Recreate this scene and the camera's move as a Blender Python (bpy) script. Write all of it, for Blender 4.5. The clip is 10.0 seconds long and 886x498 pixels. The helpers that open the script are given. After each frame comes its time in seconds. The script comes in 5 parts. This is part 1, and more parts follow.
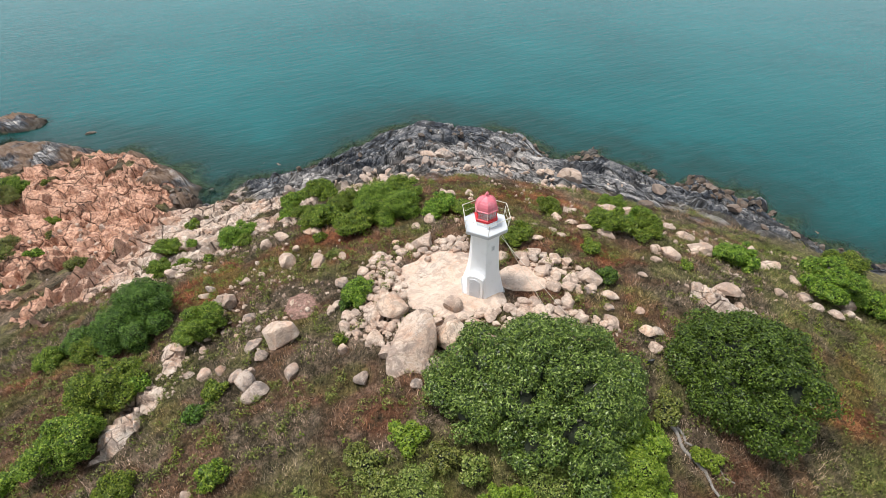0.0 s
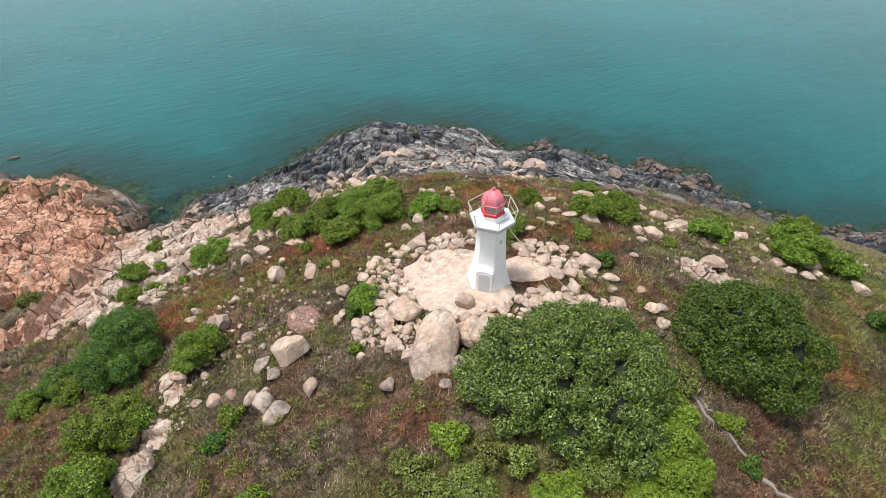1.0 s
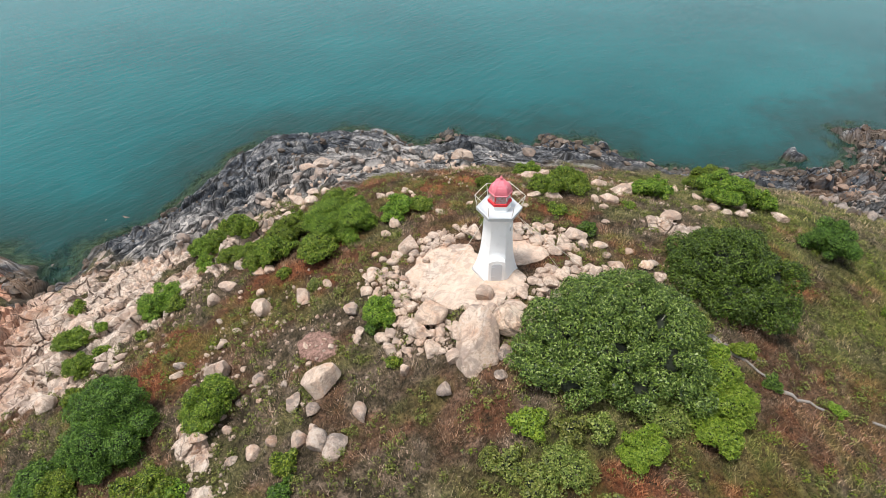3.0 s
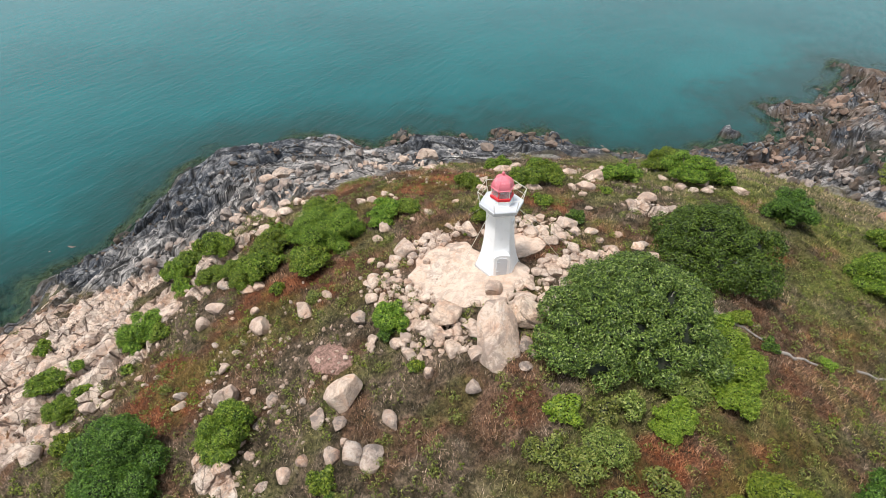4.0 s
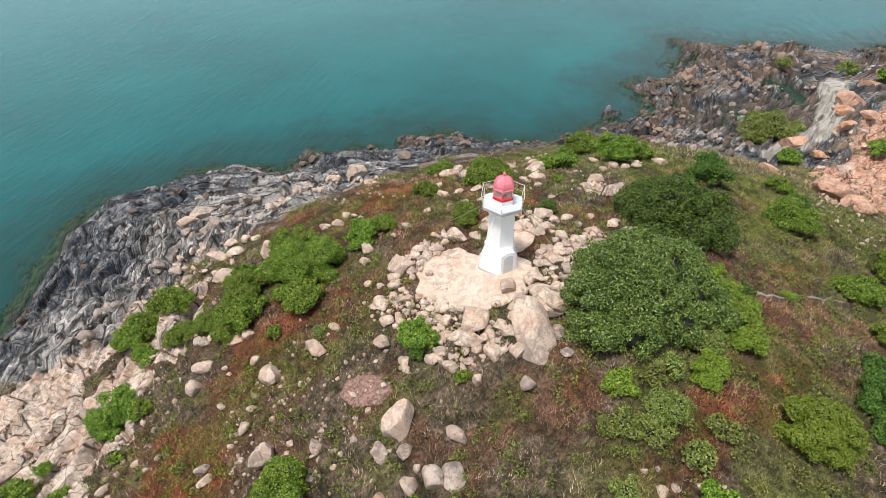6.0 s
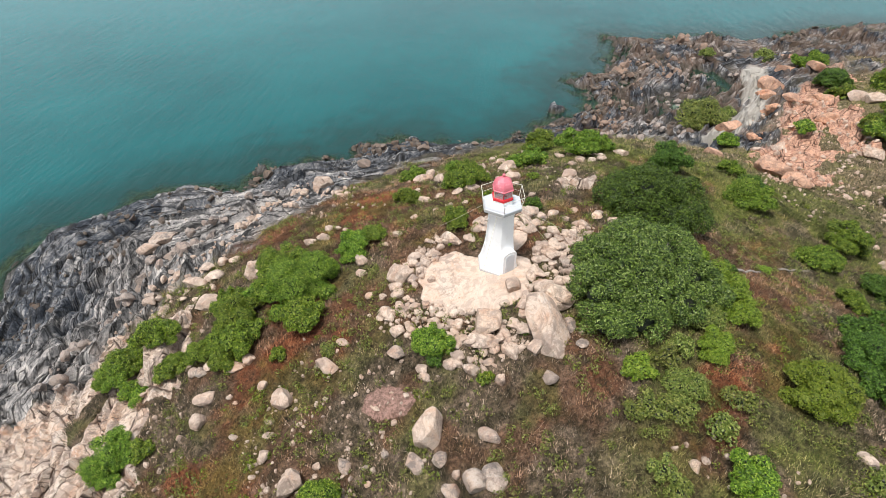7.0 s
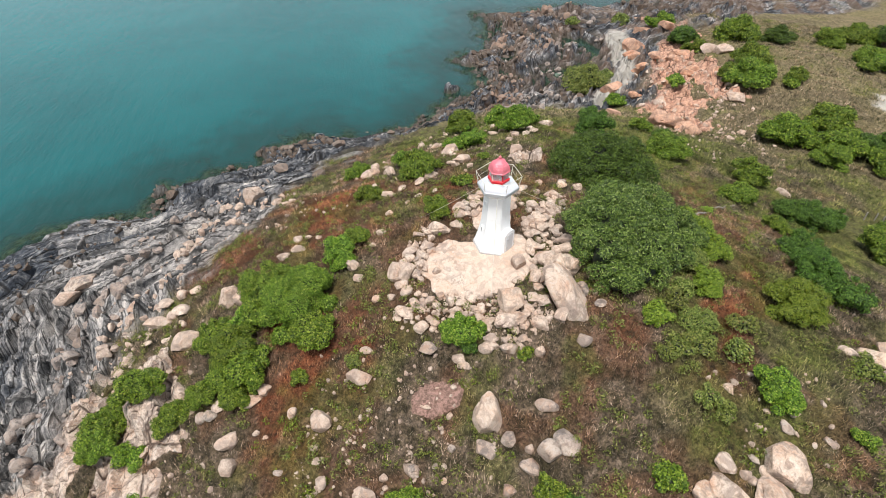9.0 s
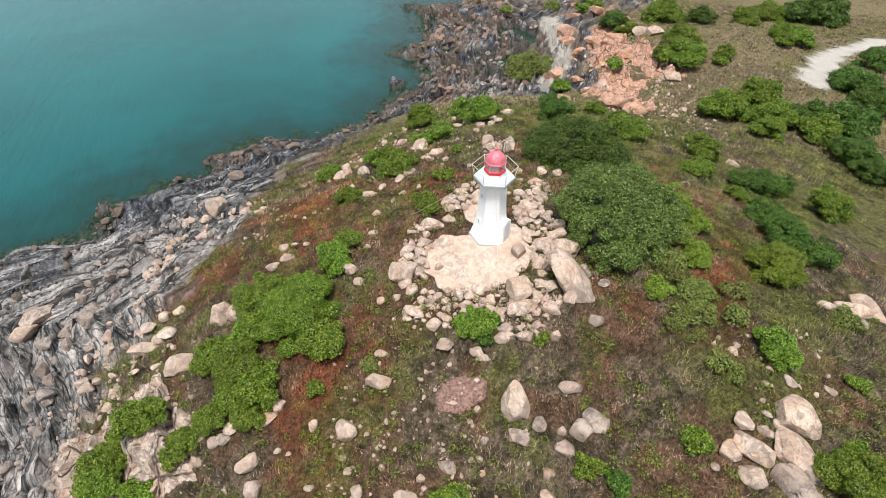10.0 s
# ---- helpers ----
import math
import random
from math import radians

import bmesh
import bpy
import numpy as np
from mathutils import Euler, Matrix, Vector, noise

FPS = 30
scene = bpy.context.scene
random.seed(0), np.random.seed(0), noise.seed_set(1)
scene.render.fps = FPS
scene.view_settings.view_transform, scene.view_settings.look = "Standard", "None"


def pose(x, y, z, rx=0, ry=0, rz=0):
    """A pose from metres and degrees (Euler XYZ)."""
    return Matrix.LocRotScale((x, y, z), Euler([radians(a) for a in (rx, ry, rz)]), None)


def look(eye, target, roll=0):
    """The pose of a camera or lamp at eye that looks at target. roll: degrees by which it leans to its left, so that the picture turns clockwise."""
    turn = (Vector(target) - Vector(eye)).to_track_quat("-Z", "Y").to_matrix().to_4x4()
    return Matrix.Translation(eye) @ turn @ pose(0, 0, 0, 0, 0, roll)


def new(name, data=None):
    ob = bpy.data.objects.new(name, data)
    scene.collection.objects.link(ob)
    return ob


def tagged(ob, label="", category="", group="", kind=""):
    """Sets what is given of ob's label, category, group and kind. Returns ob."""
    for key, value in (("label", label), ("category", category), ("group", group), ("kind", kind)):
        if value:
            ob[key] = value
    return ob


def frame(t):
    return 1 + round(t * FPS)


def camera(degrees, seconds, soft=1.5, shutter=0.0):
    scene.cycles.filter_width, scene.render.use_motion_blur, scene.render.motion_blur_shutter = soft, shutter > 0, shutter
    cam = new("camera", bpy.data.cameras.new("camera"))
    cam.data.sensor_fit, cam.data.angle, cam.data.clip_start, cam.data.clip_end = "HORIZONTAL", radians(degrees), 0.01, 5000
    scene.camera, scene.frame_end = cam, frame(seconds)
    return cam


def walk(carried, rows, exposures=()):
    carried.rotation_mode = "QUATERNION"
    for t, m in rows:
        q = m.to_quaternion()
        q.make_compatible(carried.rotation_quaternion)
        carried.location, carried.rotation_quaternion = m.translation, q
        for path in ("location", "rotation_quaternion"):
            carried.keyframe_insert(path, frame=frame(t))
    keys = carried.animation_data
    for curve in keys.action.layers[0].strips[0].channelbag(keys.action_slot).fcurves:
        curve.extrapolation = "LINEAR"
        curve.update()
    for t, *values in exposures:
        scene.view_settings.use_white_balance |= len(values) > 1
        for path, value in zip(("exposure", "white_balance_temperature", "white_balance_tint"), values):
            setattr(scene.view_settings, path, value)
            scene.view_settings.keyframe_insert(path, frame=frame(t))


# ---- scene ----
cam = camera(77.8, 10.0, soft=0.8)
PATH = [
    (0, (-1.823, 2.181, 46.763), (-1.871, 3.741, 45.511), -0.5),
    (0.5, (-4.058, 2.25, 46.729), (-3.995, 3.807, 45.475), -0.5),
    (1, (-6.218, 2.431, 46.734), (-6.045, 3.977, 45.477), -0.5),
    (1.5, (-8.392, 2.774, 46.72), (-8.108, 4.302, 45.461), -0.5),
    (2, (-10.488, 3.246, 46.732), (-10.097, 4.749, 45.472), -0.6),
    (2.5, (-12.557, 3.896, 46.771), (-12.06, 5.365, 45.507), -0.6),
    (4, (-18.406, 6.653, 46.871), (-17.614, 7.98, 45.601), -0.7),
    (4.5, (-20.233, 7.837, 46.921), (-19.35, 9.102, 45.648), -0.7),
    (5, (-21.941, 9.185, 46.984), (-20.973, 10.384, 45.709), -0.7),
    (5.5, (-23.583, 10.616, 47.062), (-22.526, 11.749, 45.797), -0.7),
    (7, (-27.841, 15.514, 47.389), (-26.558, 16.409, 46.142), -0.6),
    (7.5, (-29.044, 17.326, 47.479), (-27.704, 18.128, 46.23), -0.5),
    (8, (-30.08, 19.236, 47.591), (-28.691, 19.94, 46.337), -0.4),
    (8.5, (-30.982, 21.243, 47.695), (-29.558, 21.841, 46.425), -0.3),
    (9, (-31.746, 23.367, 47.778), (-30.296, 23.856, 46.49), -0.1),
    (9.5, (-32.36, 25.608, 47.887), (-30.888, 25.984, 46.587), 0.2),
    (10, (-32.78, 27.821, 47.911), (-31.289, 28.086, 46.604), 0.4),
]
walk(cam, [(t, look(eye, target, roll)) for t, eye, target, roll in PATH])

# world: bright overcast sky
world = bpy.data.worlds.new("world")
scene.world = world
world.use_nodes = True
wn = world.node_tree
sky = wn.nodes.new("ShaderNodeTexSky")
sky.sky_type, sky.sun_disc = "NISHITA", False
sky.sun_elevation, sky.sun_rotation = radians(72), radians(-95)
sky.dust_density, sky.ozone_density = 2.5, 1.5
haze = wn.nodes.new("ShaderNodeHueSaturation")
haze.inputs["Saturation"].default_value = 0.55
wn.links.new(sky.outputs[0], haze.inputs["Color"])
veil = wn.nodes.new("ShaderNodeMixRGB")
veil.inputs[0].default_value, veil.inputs[2].default_value = 0.35, (6.3, 7.1, 7.6, 1)
wn.links.new(haze.outputs[0], veil.inputs[1])
wn.links.new(veil.outputs[0], wn.nodes["Background"].inputs["Color"])
wn.nodes["Background"].inputs["Strength"].default_value = 0.162

sun_data = bpy.data.lights.new("sun", "SUN")
sun_data.energy, sun_data.angle, sun_data.color = 4.0, radians(10), (1.0, 0.97, 0.94)
sun = new("sun", sun_data)
sun.matrix_world = look((-32, 33, 100), (0, 30, 0))


# ---- noise in arrays ----
TABLE = np.random.RandomState(7).rand(65536)


def lattice(i, j, seed):
    i, j = i.astype(np.int64), j.astype(np.int64)
    return TABLE[(i * 73856093 ^ j * 19349663 ^ (seed * 83492791)) & 65535]


def vnoise(x, y, seed=0):
    i, j = np.floor(x), np.floor(y)
    u, v = x - i, y - j
    u, v = u * u * (3 - 2 * u), v * v * (3 - 2 * v)
    a, b = lattice(i, j, seed), lattice(i + 1, j, seed)
    c, d = lattice(i, j + 1, seed), lattice(i + 1, j + 1, seed)
    return a + (b - a) * u + (c - a) * v + (a - b - c + d) * u * v


def fbm(x, y, octaves=4, seed=0):
    total, amp, norm = 0, 1.0, 0
    for k in range(octaves):
        total = total + amp * vnoise(x * 2 ** k + 17.3 * k, y * 2 ** k - 9.1 * k, seed + k)
        norm += amp
        amp *= 0.5
    return total / norm


def cells(x, y, seed=0):
    """Nearest-cell pattern: a random value per block and the distance to the block's edge."""
    i, j = np.floor(x), np.floor(y)
    best = np.full(np.shape(x), 9.0)
    second, value = best.copy(), np.zeros(np.shape(x))
    for a in (-1, 0, 1):
        for b in (-1, 0, 1):
            px, py = i + a + lattice(i + a, j + b, seed), j + b + lattice(i + a, j + b, seed + 1)
            d = np.hypot(px - x, py - y)
            near = d < best
            second = np.where(near, best, np.minimum(second, d))
            value = np.where(near, lattice(i + a, j + b, seed + 2), value)
            best = np.where(near, d, best)
    return value, second - best


def step(a, b, x):
    u = np.clip((x - a) / (b - a), 0, 1)
    return u * u * (3 - 2 * u)


# ---- the lie of the land ----
HILL = np.array([[12.4, 14.6, 15.7, 14.4, 11.1, 8.1, 6.8, 6.7, 6.0, 4.1, 1.7, 1.5],
                 [7.8, 11.6, 15.4, 18.1, 16.3, 11.2, 8.9, 8.8, 12.5, 7.3, 3.6, 2.0],
                 [4.2, 8.3, 14.2, 20.0, 21.9, 14.5, 11.3, 4.2, 8.1, 5.7, 5.0, 1.5],
                 [2.3, 5.5, 10.9, 16.9, 24.1, 21.1, 15.8, 4.3, -2.1, -1.4, 1.9, 1.0],
                 [2.2, 4.9, 7.2, 13.8, 19.6, 11.7, 6.4, 1.6, 1.5, 0.6, 0.5, 0.1],
                 [2.0, 4.0, 1.5, 5.0, 8.7, 4.2, 1.5, -1.8, -0.6, 0.1, 0.1, 0.3],
                 [-0.6, 0.5, -1.3, -0.6, 2.5, -0.3, -2.5, -2.9, -1.9, -0.8, 0.0, 0.6]])
COAST = [(-160, 70), (-110, 84), (-83.5, 88), (-69, 85.5), (-57.8, 85.7), (-47, 80), (-42.3, 73.3), (-41.5, 68), (-37.5, 72.6),
         (-36, 77), (-27.5, 79), (-21.5, 86.5), (-15.4, 94), (-9, 97), (-2.8, 95.4), (7.5, 93.7), (12, 87.5), (14.7, 82), (22.6, 85.5),
         (28.6, 79.4), (32, 75.2), (37.2, 77.5), (43.4, 69.4), (43.5, 65.4), (47, 60), (53, 56.4), (59, 55), (66, 52.6), (72, 50.6), (77.5, 49.6),
         (81.5, 52), (86.8, 59), (92.5, 55.8), (97, 49.6), (101, 53.4), (104.2, 58.2), (114, 60), (121, 62.4), (121.5, 53), (131, 45), (136, 40.5), (131.5, 33), (141, 27), (157, 19), (166, 9.5), (172, -8), (240, -60), (200, -300), (-260, -300), (-300, 0)]


def cubic(f):
    return np.stack([(1 - f) ** 3 / 6, (3 * f ** 3 - 6 * f ** 2 + 4) / 6, (-3 * f ** 3 + 3 * f ** 2 + 3 * f + 1) / 6, f ** 3 / 6])


def hill(x, y):
    ny, nx = HILL.shape
    u, v = np.clip((x + 80) / 20, 0, nx - 1.001), np.clip((y + 30) / 20, 0, ny - 1.001)
    i, j = u.astype(int), v.astype(int)
    bu, bv = cubic(u - i), cubic(v - j)
    h = 0
    for a in range(4):
        for b in range(4):
            h = h + bu[a] * bv[b] * HILL[np.clip(j + b - 1, 0, ny - 1), np.clip(i + a - 1, 0, nx - 1)]
    return h


def inland(x, y):
    """Distance from the shoreline, positive on land."""
    best, inside = np.full(np.shape(x), 1e9), np.zeros(np.shape(x), bool)
    for (ax, ay), (bx, by) in zip(COAST, COAST[1:] + COAST[:1]):
        dx, dy = bx - ax, by - ay
        s = np.clip(((x - ax) * dx + (y - ay) * dy) / (dx * dx + dy * dy), 0, 1)
        best = np.minimum(best, np.hypot(x - ax - s * dx, y - ay - s * dy))
        inside ^= ((ay > y) != (by > y)) & (x < (bx - ax) * (y - ay) / (by - ay + 1e-9) + ax)
    return np.where(inside, best, -best)


# bare granite: centre, half sizes, turn in degrees
BARE = [(-2.9, 31.0, 3.1, 4.4, 12), (-1.6, 28.6, 3.2, 1.9, 0), (3.0, 30.9, 2.2, 1.5, 8), (4.3, 27.3, 2.4, 0.8, -20), (-58, 62, 23, 22, 0), (-40, 56, 8, 12, 30), (-39, 44, 5, 8, 10),
        (-30, 45, 3, 9, -50), (-24, 47.5, 3.4, 9, -52), (-18, 51, 3.5, 6, -40), (-22, 22, 1.2, 3.4, -8), (-21.5, 27, 0.9, 2.6, 10), (-14, 60, 6, 3, 30), (-27, 56, 10, 5.5, 35),
        (66, 15, 13, 5, 14), (86, 16, 16, 6.5, 14), (102, 15, 14, 6, 8), (76, 8, 9, 3, 14), (54, 14, 6, 4, 20), (17, 31, 2.2, 1.3, -30), (-13.2, 30.3, 0.9, 1.2, 20)]


def bare_rock(x, y):
    m = np.zeros(np.shape(x))
    wob = (fbm(x / 2.4, y / 2.4, 4, 3) - 0.5) * np.where(np.hypot(x, y - 30) < 9, 0.7, 1.9)
    for cx, cy, rx, ry, turn in BARE:
        c, s = math.cos(radians(turn)), math.sin(radians(turn))
        u, v = ((x - cx) * c + (y - cy) * s) / rx, (-(x - cx) * s + (y - cy) * c) / ry
        m = np.maximum(m, step(1.12, 0.92, np.hypot(u, v) + wob))
    return m


# how high the shore rock reaches, along x
SHELF_X, SHELF_Z = (-46, -38, -30, -22, -12, 0, 6, 14, 24, 40, 55, 70, 150), (1, 2.5, 5.4, 9.8, 12.2, 14.2, 13.8, 11.0, 7.5, 5.0, 4.2, 4.4, 3.0)
# craggy rocks on the shore: place, half width, height
MOUNDS = [(-0.2, 72, 4.2, 2.2), (42, 71, 2.4, 1.7), (36.5, 78, 2.4, 1.3), (21, 87.4, 1.9, 1.5), (34, 69.6, 1.6, 1.3), (-86, 97, 5.2, 1.9), (-90, 98, 4.0, 1.5), (-73, 83.5, 7.5, 2.6), (-78, 86, 5, 2.0),
          (-48, 75.5, 4.0, 2.2), (-42.6, 70.5, 2.4, 2.0), (-56.6, 83.5, 2.2, 1.4), (98.7, 53, 4.4, 1.8), (110.5, 52, 4.6, 2.4), (71, 56, 2.2, 1.4), (85.5, 56.5, 2.6, 2.0), (86.8, 51, 3.4, 2.2),
          (95.5, 44, 6.6, 3.2), (70.3, 45, 2.4, 3.0), (85.3, 44.5, 3.8, 2.4), (114, 44, 5, 3.0), (123, 40, 4.4, 2.6)]


def bed(q):
    """A tilted bed: a long rise and a short steep drop."""
    f = q - np.floor(q)
    return np.where(f < 0.78, f / 0.78, (1 - f) / 0.22)


def strata(x, y, d):
    """Along and across the rock beds, which follow the shore; on the western headland they run askew."""
    west = step(-39, -42, x)
    return (0.85 * x + 0.3 * y) * (1 - west) + (0.88 * x - 0.47 * y) * west, d * (1 - west) + (0.47 * x + 0.88 * y) * west


def ground(x, y, full=False):
    """Height of the ground; with full, the surface masks too."""
    x, y = np.asarray(x, float), np.asarray(y, float)
    d0 = inland(x, y)
    d = d0 + (fbm(x / 5, y / 5, 3, 11) - 0.5) * 3.0
    h = np.where(d > 0, np.minimum(np.maximum(hill(x, y), 0.4), 0.25 + 0.62 * np.maximum(d, 0)), np.maximum(0.42 * d, -9))
    west = step(-36, -46, x)
    shelf = np.interp(x, SHELF_X, SHELF_Z) + (fbm(x / 7, y / 7, 3, 5) - 0.5) * 4.0 * (1 - 0.5 * west)
    dark = step(0.8, -0.5, h - shelf) * step(60, 40, -d) * step(0, 2, np.where(x > 55, 34, 46) - d)
    mound = np.full(np.shape(x), -99.0)
    lump = 0.75 + 0.5 * fbm(x / 1.7, y / 1.7, 3, 43)
    for mx_, my_, mr, mh in MOUNDS:
        q = np.hypot(x - mx_, (y - my_) * 1.35) / mr * lump
        mound = np.maximum(mound, np.where(q < 1, np.maximum(h, 0) * 0.8 + mh * np.sqrt(np.maximum(1 - q * q, 0)) - 0.35, -99))
    raised = mound > h
    h = np.where(raised, mound, h)
    dark = np.where(raised, 1.0, dark)
    bare = np.maximum(bare_rock(x, y) * (1 - dark), 0)
    rock = np.maximum(bare, dark)
    # fractured blocks and tilted beds that run along the shore
    u, v = strata(x, y, d0)
    u2, v2 = u + 3.0 * fbm(x / 9, y / 9, 3, 31), v + 2.4 * fbm(x / 10, y / 10, 3, 41)
    big, edge = cells(u2 / 5.5, v2 / 3.0, 51)
    mid, edge2 = cells(u2 / 2.2, v2 / 1.3, 61)
    ridge = 1 - np.abs(2 * fbm(u2 / 6, v2 / 2.2, 3, 71) - 1)
    beds = (0.35 + 0.9 * big) * (bed(v2 / 3.1 + 1.3 * fbm(u2 / 7, v2 / 9, 3, 75)) - 0.5) + 0.5 * (0.3 + mid) * (bed(v2 / 1.2 + 1.2 * fbm(u2 / 3, v2 / 4, 2, 76)) - 0.5)
    crag = (big - 0.5) * 1.5 + (mid - 0.5) * 0.6 - 0.6 * step(0.14, 0.0, edge) - 0.28 * step(0.14, 0.0, edge2) + 0.8 * (ridge - 0.72) + (1.1 - 0.8 * west) * beds
    slab = np.maximum(step(10.0, 8.0, np.hypot(x + 1.5, y - 29)), step(3.5, 2.5, np.hypot(x + 13.2, y - 30.5)))
    h = h + dark * crag * (0.45 + 0.55 * step(0.0, 4.0, d)) * (0.85 + 0.15 * step(0, 4, h) + 0.35 * step(56, 70, x)) + bare * (1 - slab) * crag * (0.8 + 0.75 * west)
    h = h + slab * bare * (0.12 + 0.4 * (fbm(x / 3.0, y / 3.0, 3, 78) - 0.4))
    h = h + (1 - rock) * ((fbm(x / 6, y / 6, 4, 81) - 0.5) * 1.1 + (fbm(x / 0.9, y / 0.9, 2, 91) - 0.5) * 0.34)
    h = h + (step(-60, -20, d) * step(0.5, -2, d)) * (fbm(x / 2.6, y / 2.6, 3, 95) - 0.5) * (1.7 + 1.6 * step(10, 30, x))
    if full:
        return h, d, bare, dark
    return h


def green_mask(x, y):
    side = step(14, 30, x - 0.35 * (y - 20)) * step(62, 45, y) * (0.35 + 0.65 * step(62, 42, x))
    herbs = 0.75 * step(1.1, 0.6, np.hypot((x + 1) / 13, (y - 13) / 8)) * step(0.40, 0.56, fbm(x / 3.2, y / 3.2, 4, 26))
    return 0.9 * np.clip(herbs + 0.95 * side * (0.25 + 0.75 * step(0.42, 0.58, fbm(x / 9, y / 9, 3, 21))) + 0.6 * step(0.5, 0.64, fbm(x / 2.8, y / 2.8, 4, 25)), 0, 1)


# rust-red dry ground: centre and half sizes
RUSTY = [(-13.5, 38.5, 4.5, 3.2), (4, 47, 10, 3.5), (-9, 43, 4, 3), (4, 11, 4, 3), (-3, 14, 4, 2.5), (-24, 36, 4, 5), (9, 36, 4, 3), (22, 24, 4, 3)]


def rust_mask(x, y):
    wob = (fbm(x / 2.5, y / 2.5, 4, 27) - 0.5) * 2.0
    m = (0.4 * step(0.56, 0.70, fbm(x / 7, y / 7, 4, 29)) + 0.35 * step(0.54, 0.66, fbm(x / 2.7, y / 2.7, 3, 28))) * step(40, 25, x)
    for cx, cy, rx, ry in RUSTY:
        m = np.maximum(m, step(1.2, 0.5, np.hypot((x - cx) / rx, (y - cy) / ry) + wob))
    return m


TRACKS = [(((66, 27), (71, 25.4), (78, 24.6), (86, 23.4), (92, 22.6), (97, 23.6), (103, 25.6), (110, 27.5)), 2.0), (((67, -18.6), (71, -20.5), (77, -22.6), (85, -27.5), (94, -35.5), (104, -46.5), (124, -72)), 2.4)]


def sand_mask(x, y):
    m = np.zeros(np.shape(x))
    wob = (fbm(x / 3, y / 3, 3, 37) - 0.5) * 3.4
    for way, half in TRACKS:
        for (ax, ay), (bx, by) in zip(way, way[1:]):
            s = np.clip(((x - ax) * (bx - ax) + (y - ay) * (by - ay)) / ((bx - ax) ** 2 + (by - ay) ** 2), 0, 1)
            m = np.maximum(m, step(half + 0.5, half - 0.5, np.hypot(x - ax - s * (bx - ax), y - ay - s * (by - ay)) + wob))
    return m


def land(x, y):
    return float(ground(np.array([x]), np.array([y]))[0])


# ---- materials ----
def shader(name):
    m = bpy.data.materials.new(name)
    m.use_nodes = True
    return m, m.node_tree.nodes, m.node_tree.links, m.node_tree.nodes["Principled BSDF"]


def noise_node(n, l, scale, detail=5, rough=0.6, vector=None, distortion=0.0):
    t = n.new("ShaderNodeTexNoise")
    t.inputs["Scale"].default_value, t.inputs["Detail"].default_value = scale, detail
    t.inputs["Roughness"].default_value, t.inputs["Distortion"].default_value = rough, distortion
    if vector:
        l.new(vector, t.inputs["Vector"])
    return t.outputs["Fac"]


def ramp(n, l, value, stops):
    r = n.new("ShaderNodeValToRGB")
    e = r.color_ramp.elements
    while len(e) < len(stops):
        e.new(0.5)
    for k, (pos, col) in zip(e, stops):
        k.position, k.color = pos, (*col, 1) if len(col) == 3 else col
    l.new(value, r.inputs[0])
    return r.outputs["Color"]


def blend(n, l, fac, a, b, mode="MIX"):
    m = n.new("ShaderNodeMix")
    m.data_type, m.blend_type = "RGBA", mode
    for k, val in ((0, fac), (6, a), (7, b)):
        if isinstance(val, (int, float)):
            m.inputs[k].default_value = val
        elif isinstance(val, tuple):
            m.inputs[k].default_value = (*val, 1)
        else:
            l.new(val, m.inputs[k])
    return m.outputs[2]


def maths(n, l, op, a, b=0.0):
    m = n.new("ShaderNodeMath")
    m.operation = op
    m.use_clamp = op in ("MULTIPLY_ADD",)
    for k, val in ((0, a), (1, b)):
        if isinstance(val, (int, float)):
            m.inputs[k].default_value = val
        else:
            l.new(val, m.inputs[k])
    return m.outputs[0]


def span(n, l, value, lo, hi):
    m = n.new("ShaderNodeMapRange")
    m.interpolation_type = "SMOOTHSTEP"
    m.inputs["From Min"].default_value, m.inputs["From Max"].default_value = lo, hi
    l.new(value, m.inputs["Value"])
    return m.outputs[0]


def relief(n, l, bsdf, height, strength=0.5, distance=0.05):
    b = n.new("ShaderNodeBump")
    b.inputs["Strength"].default_value, b.inputs["Distance"].default_value = strength, distance
    l.new(height, b.inputs["Height"])
    l.new(b.outputs[0], bsdf.inputs["Normal"])


def attr(n, name):
    a = n.new("ShaderNodeAttribute")
    a.attribute_name = name
    return a.outputs["Fac"]


def coords(n, l, stretch=None, turn=0.0):
    t = n.new("ShaderNodeTexCoord").outputs["Object"]
    if stretch:
        m = n.new("ShaderNodeMapping")
        m.vector_type = "TEXTURE"
        m.inputs["Scale"].default_value = stretch
        m.inputs["Rotation"].default_value = (0, 0, turn)
        l.new(t, m.inputs["Vector"])
        return m.outputs[0]
    return t


def blocks(n, l, vec, scale, width):
    """Straight joints between broken blocks: 1 in the joint."""
    v = n.new("ShaderNodeTexVoronoi")
    v.feature = "DISTANCE_TO_EDGE"
    v.inputs["Scale"].default_value = scale
    l.new(vec, v.inputs["Vector"])
    return span(n, l, v.outputs["Distance"], width, 0.0)


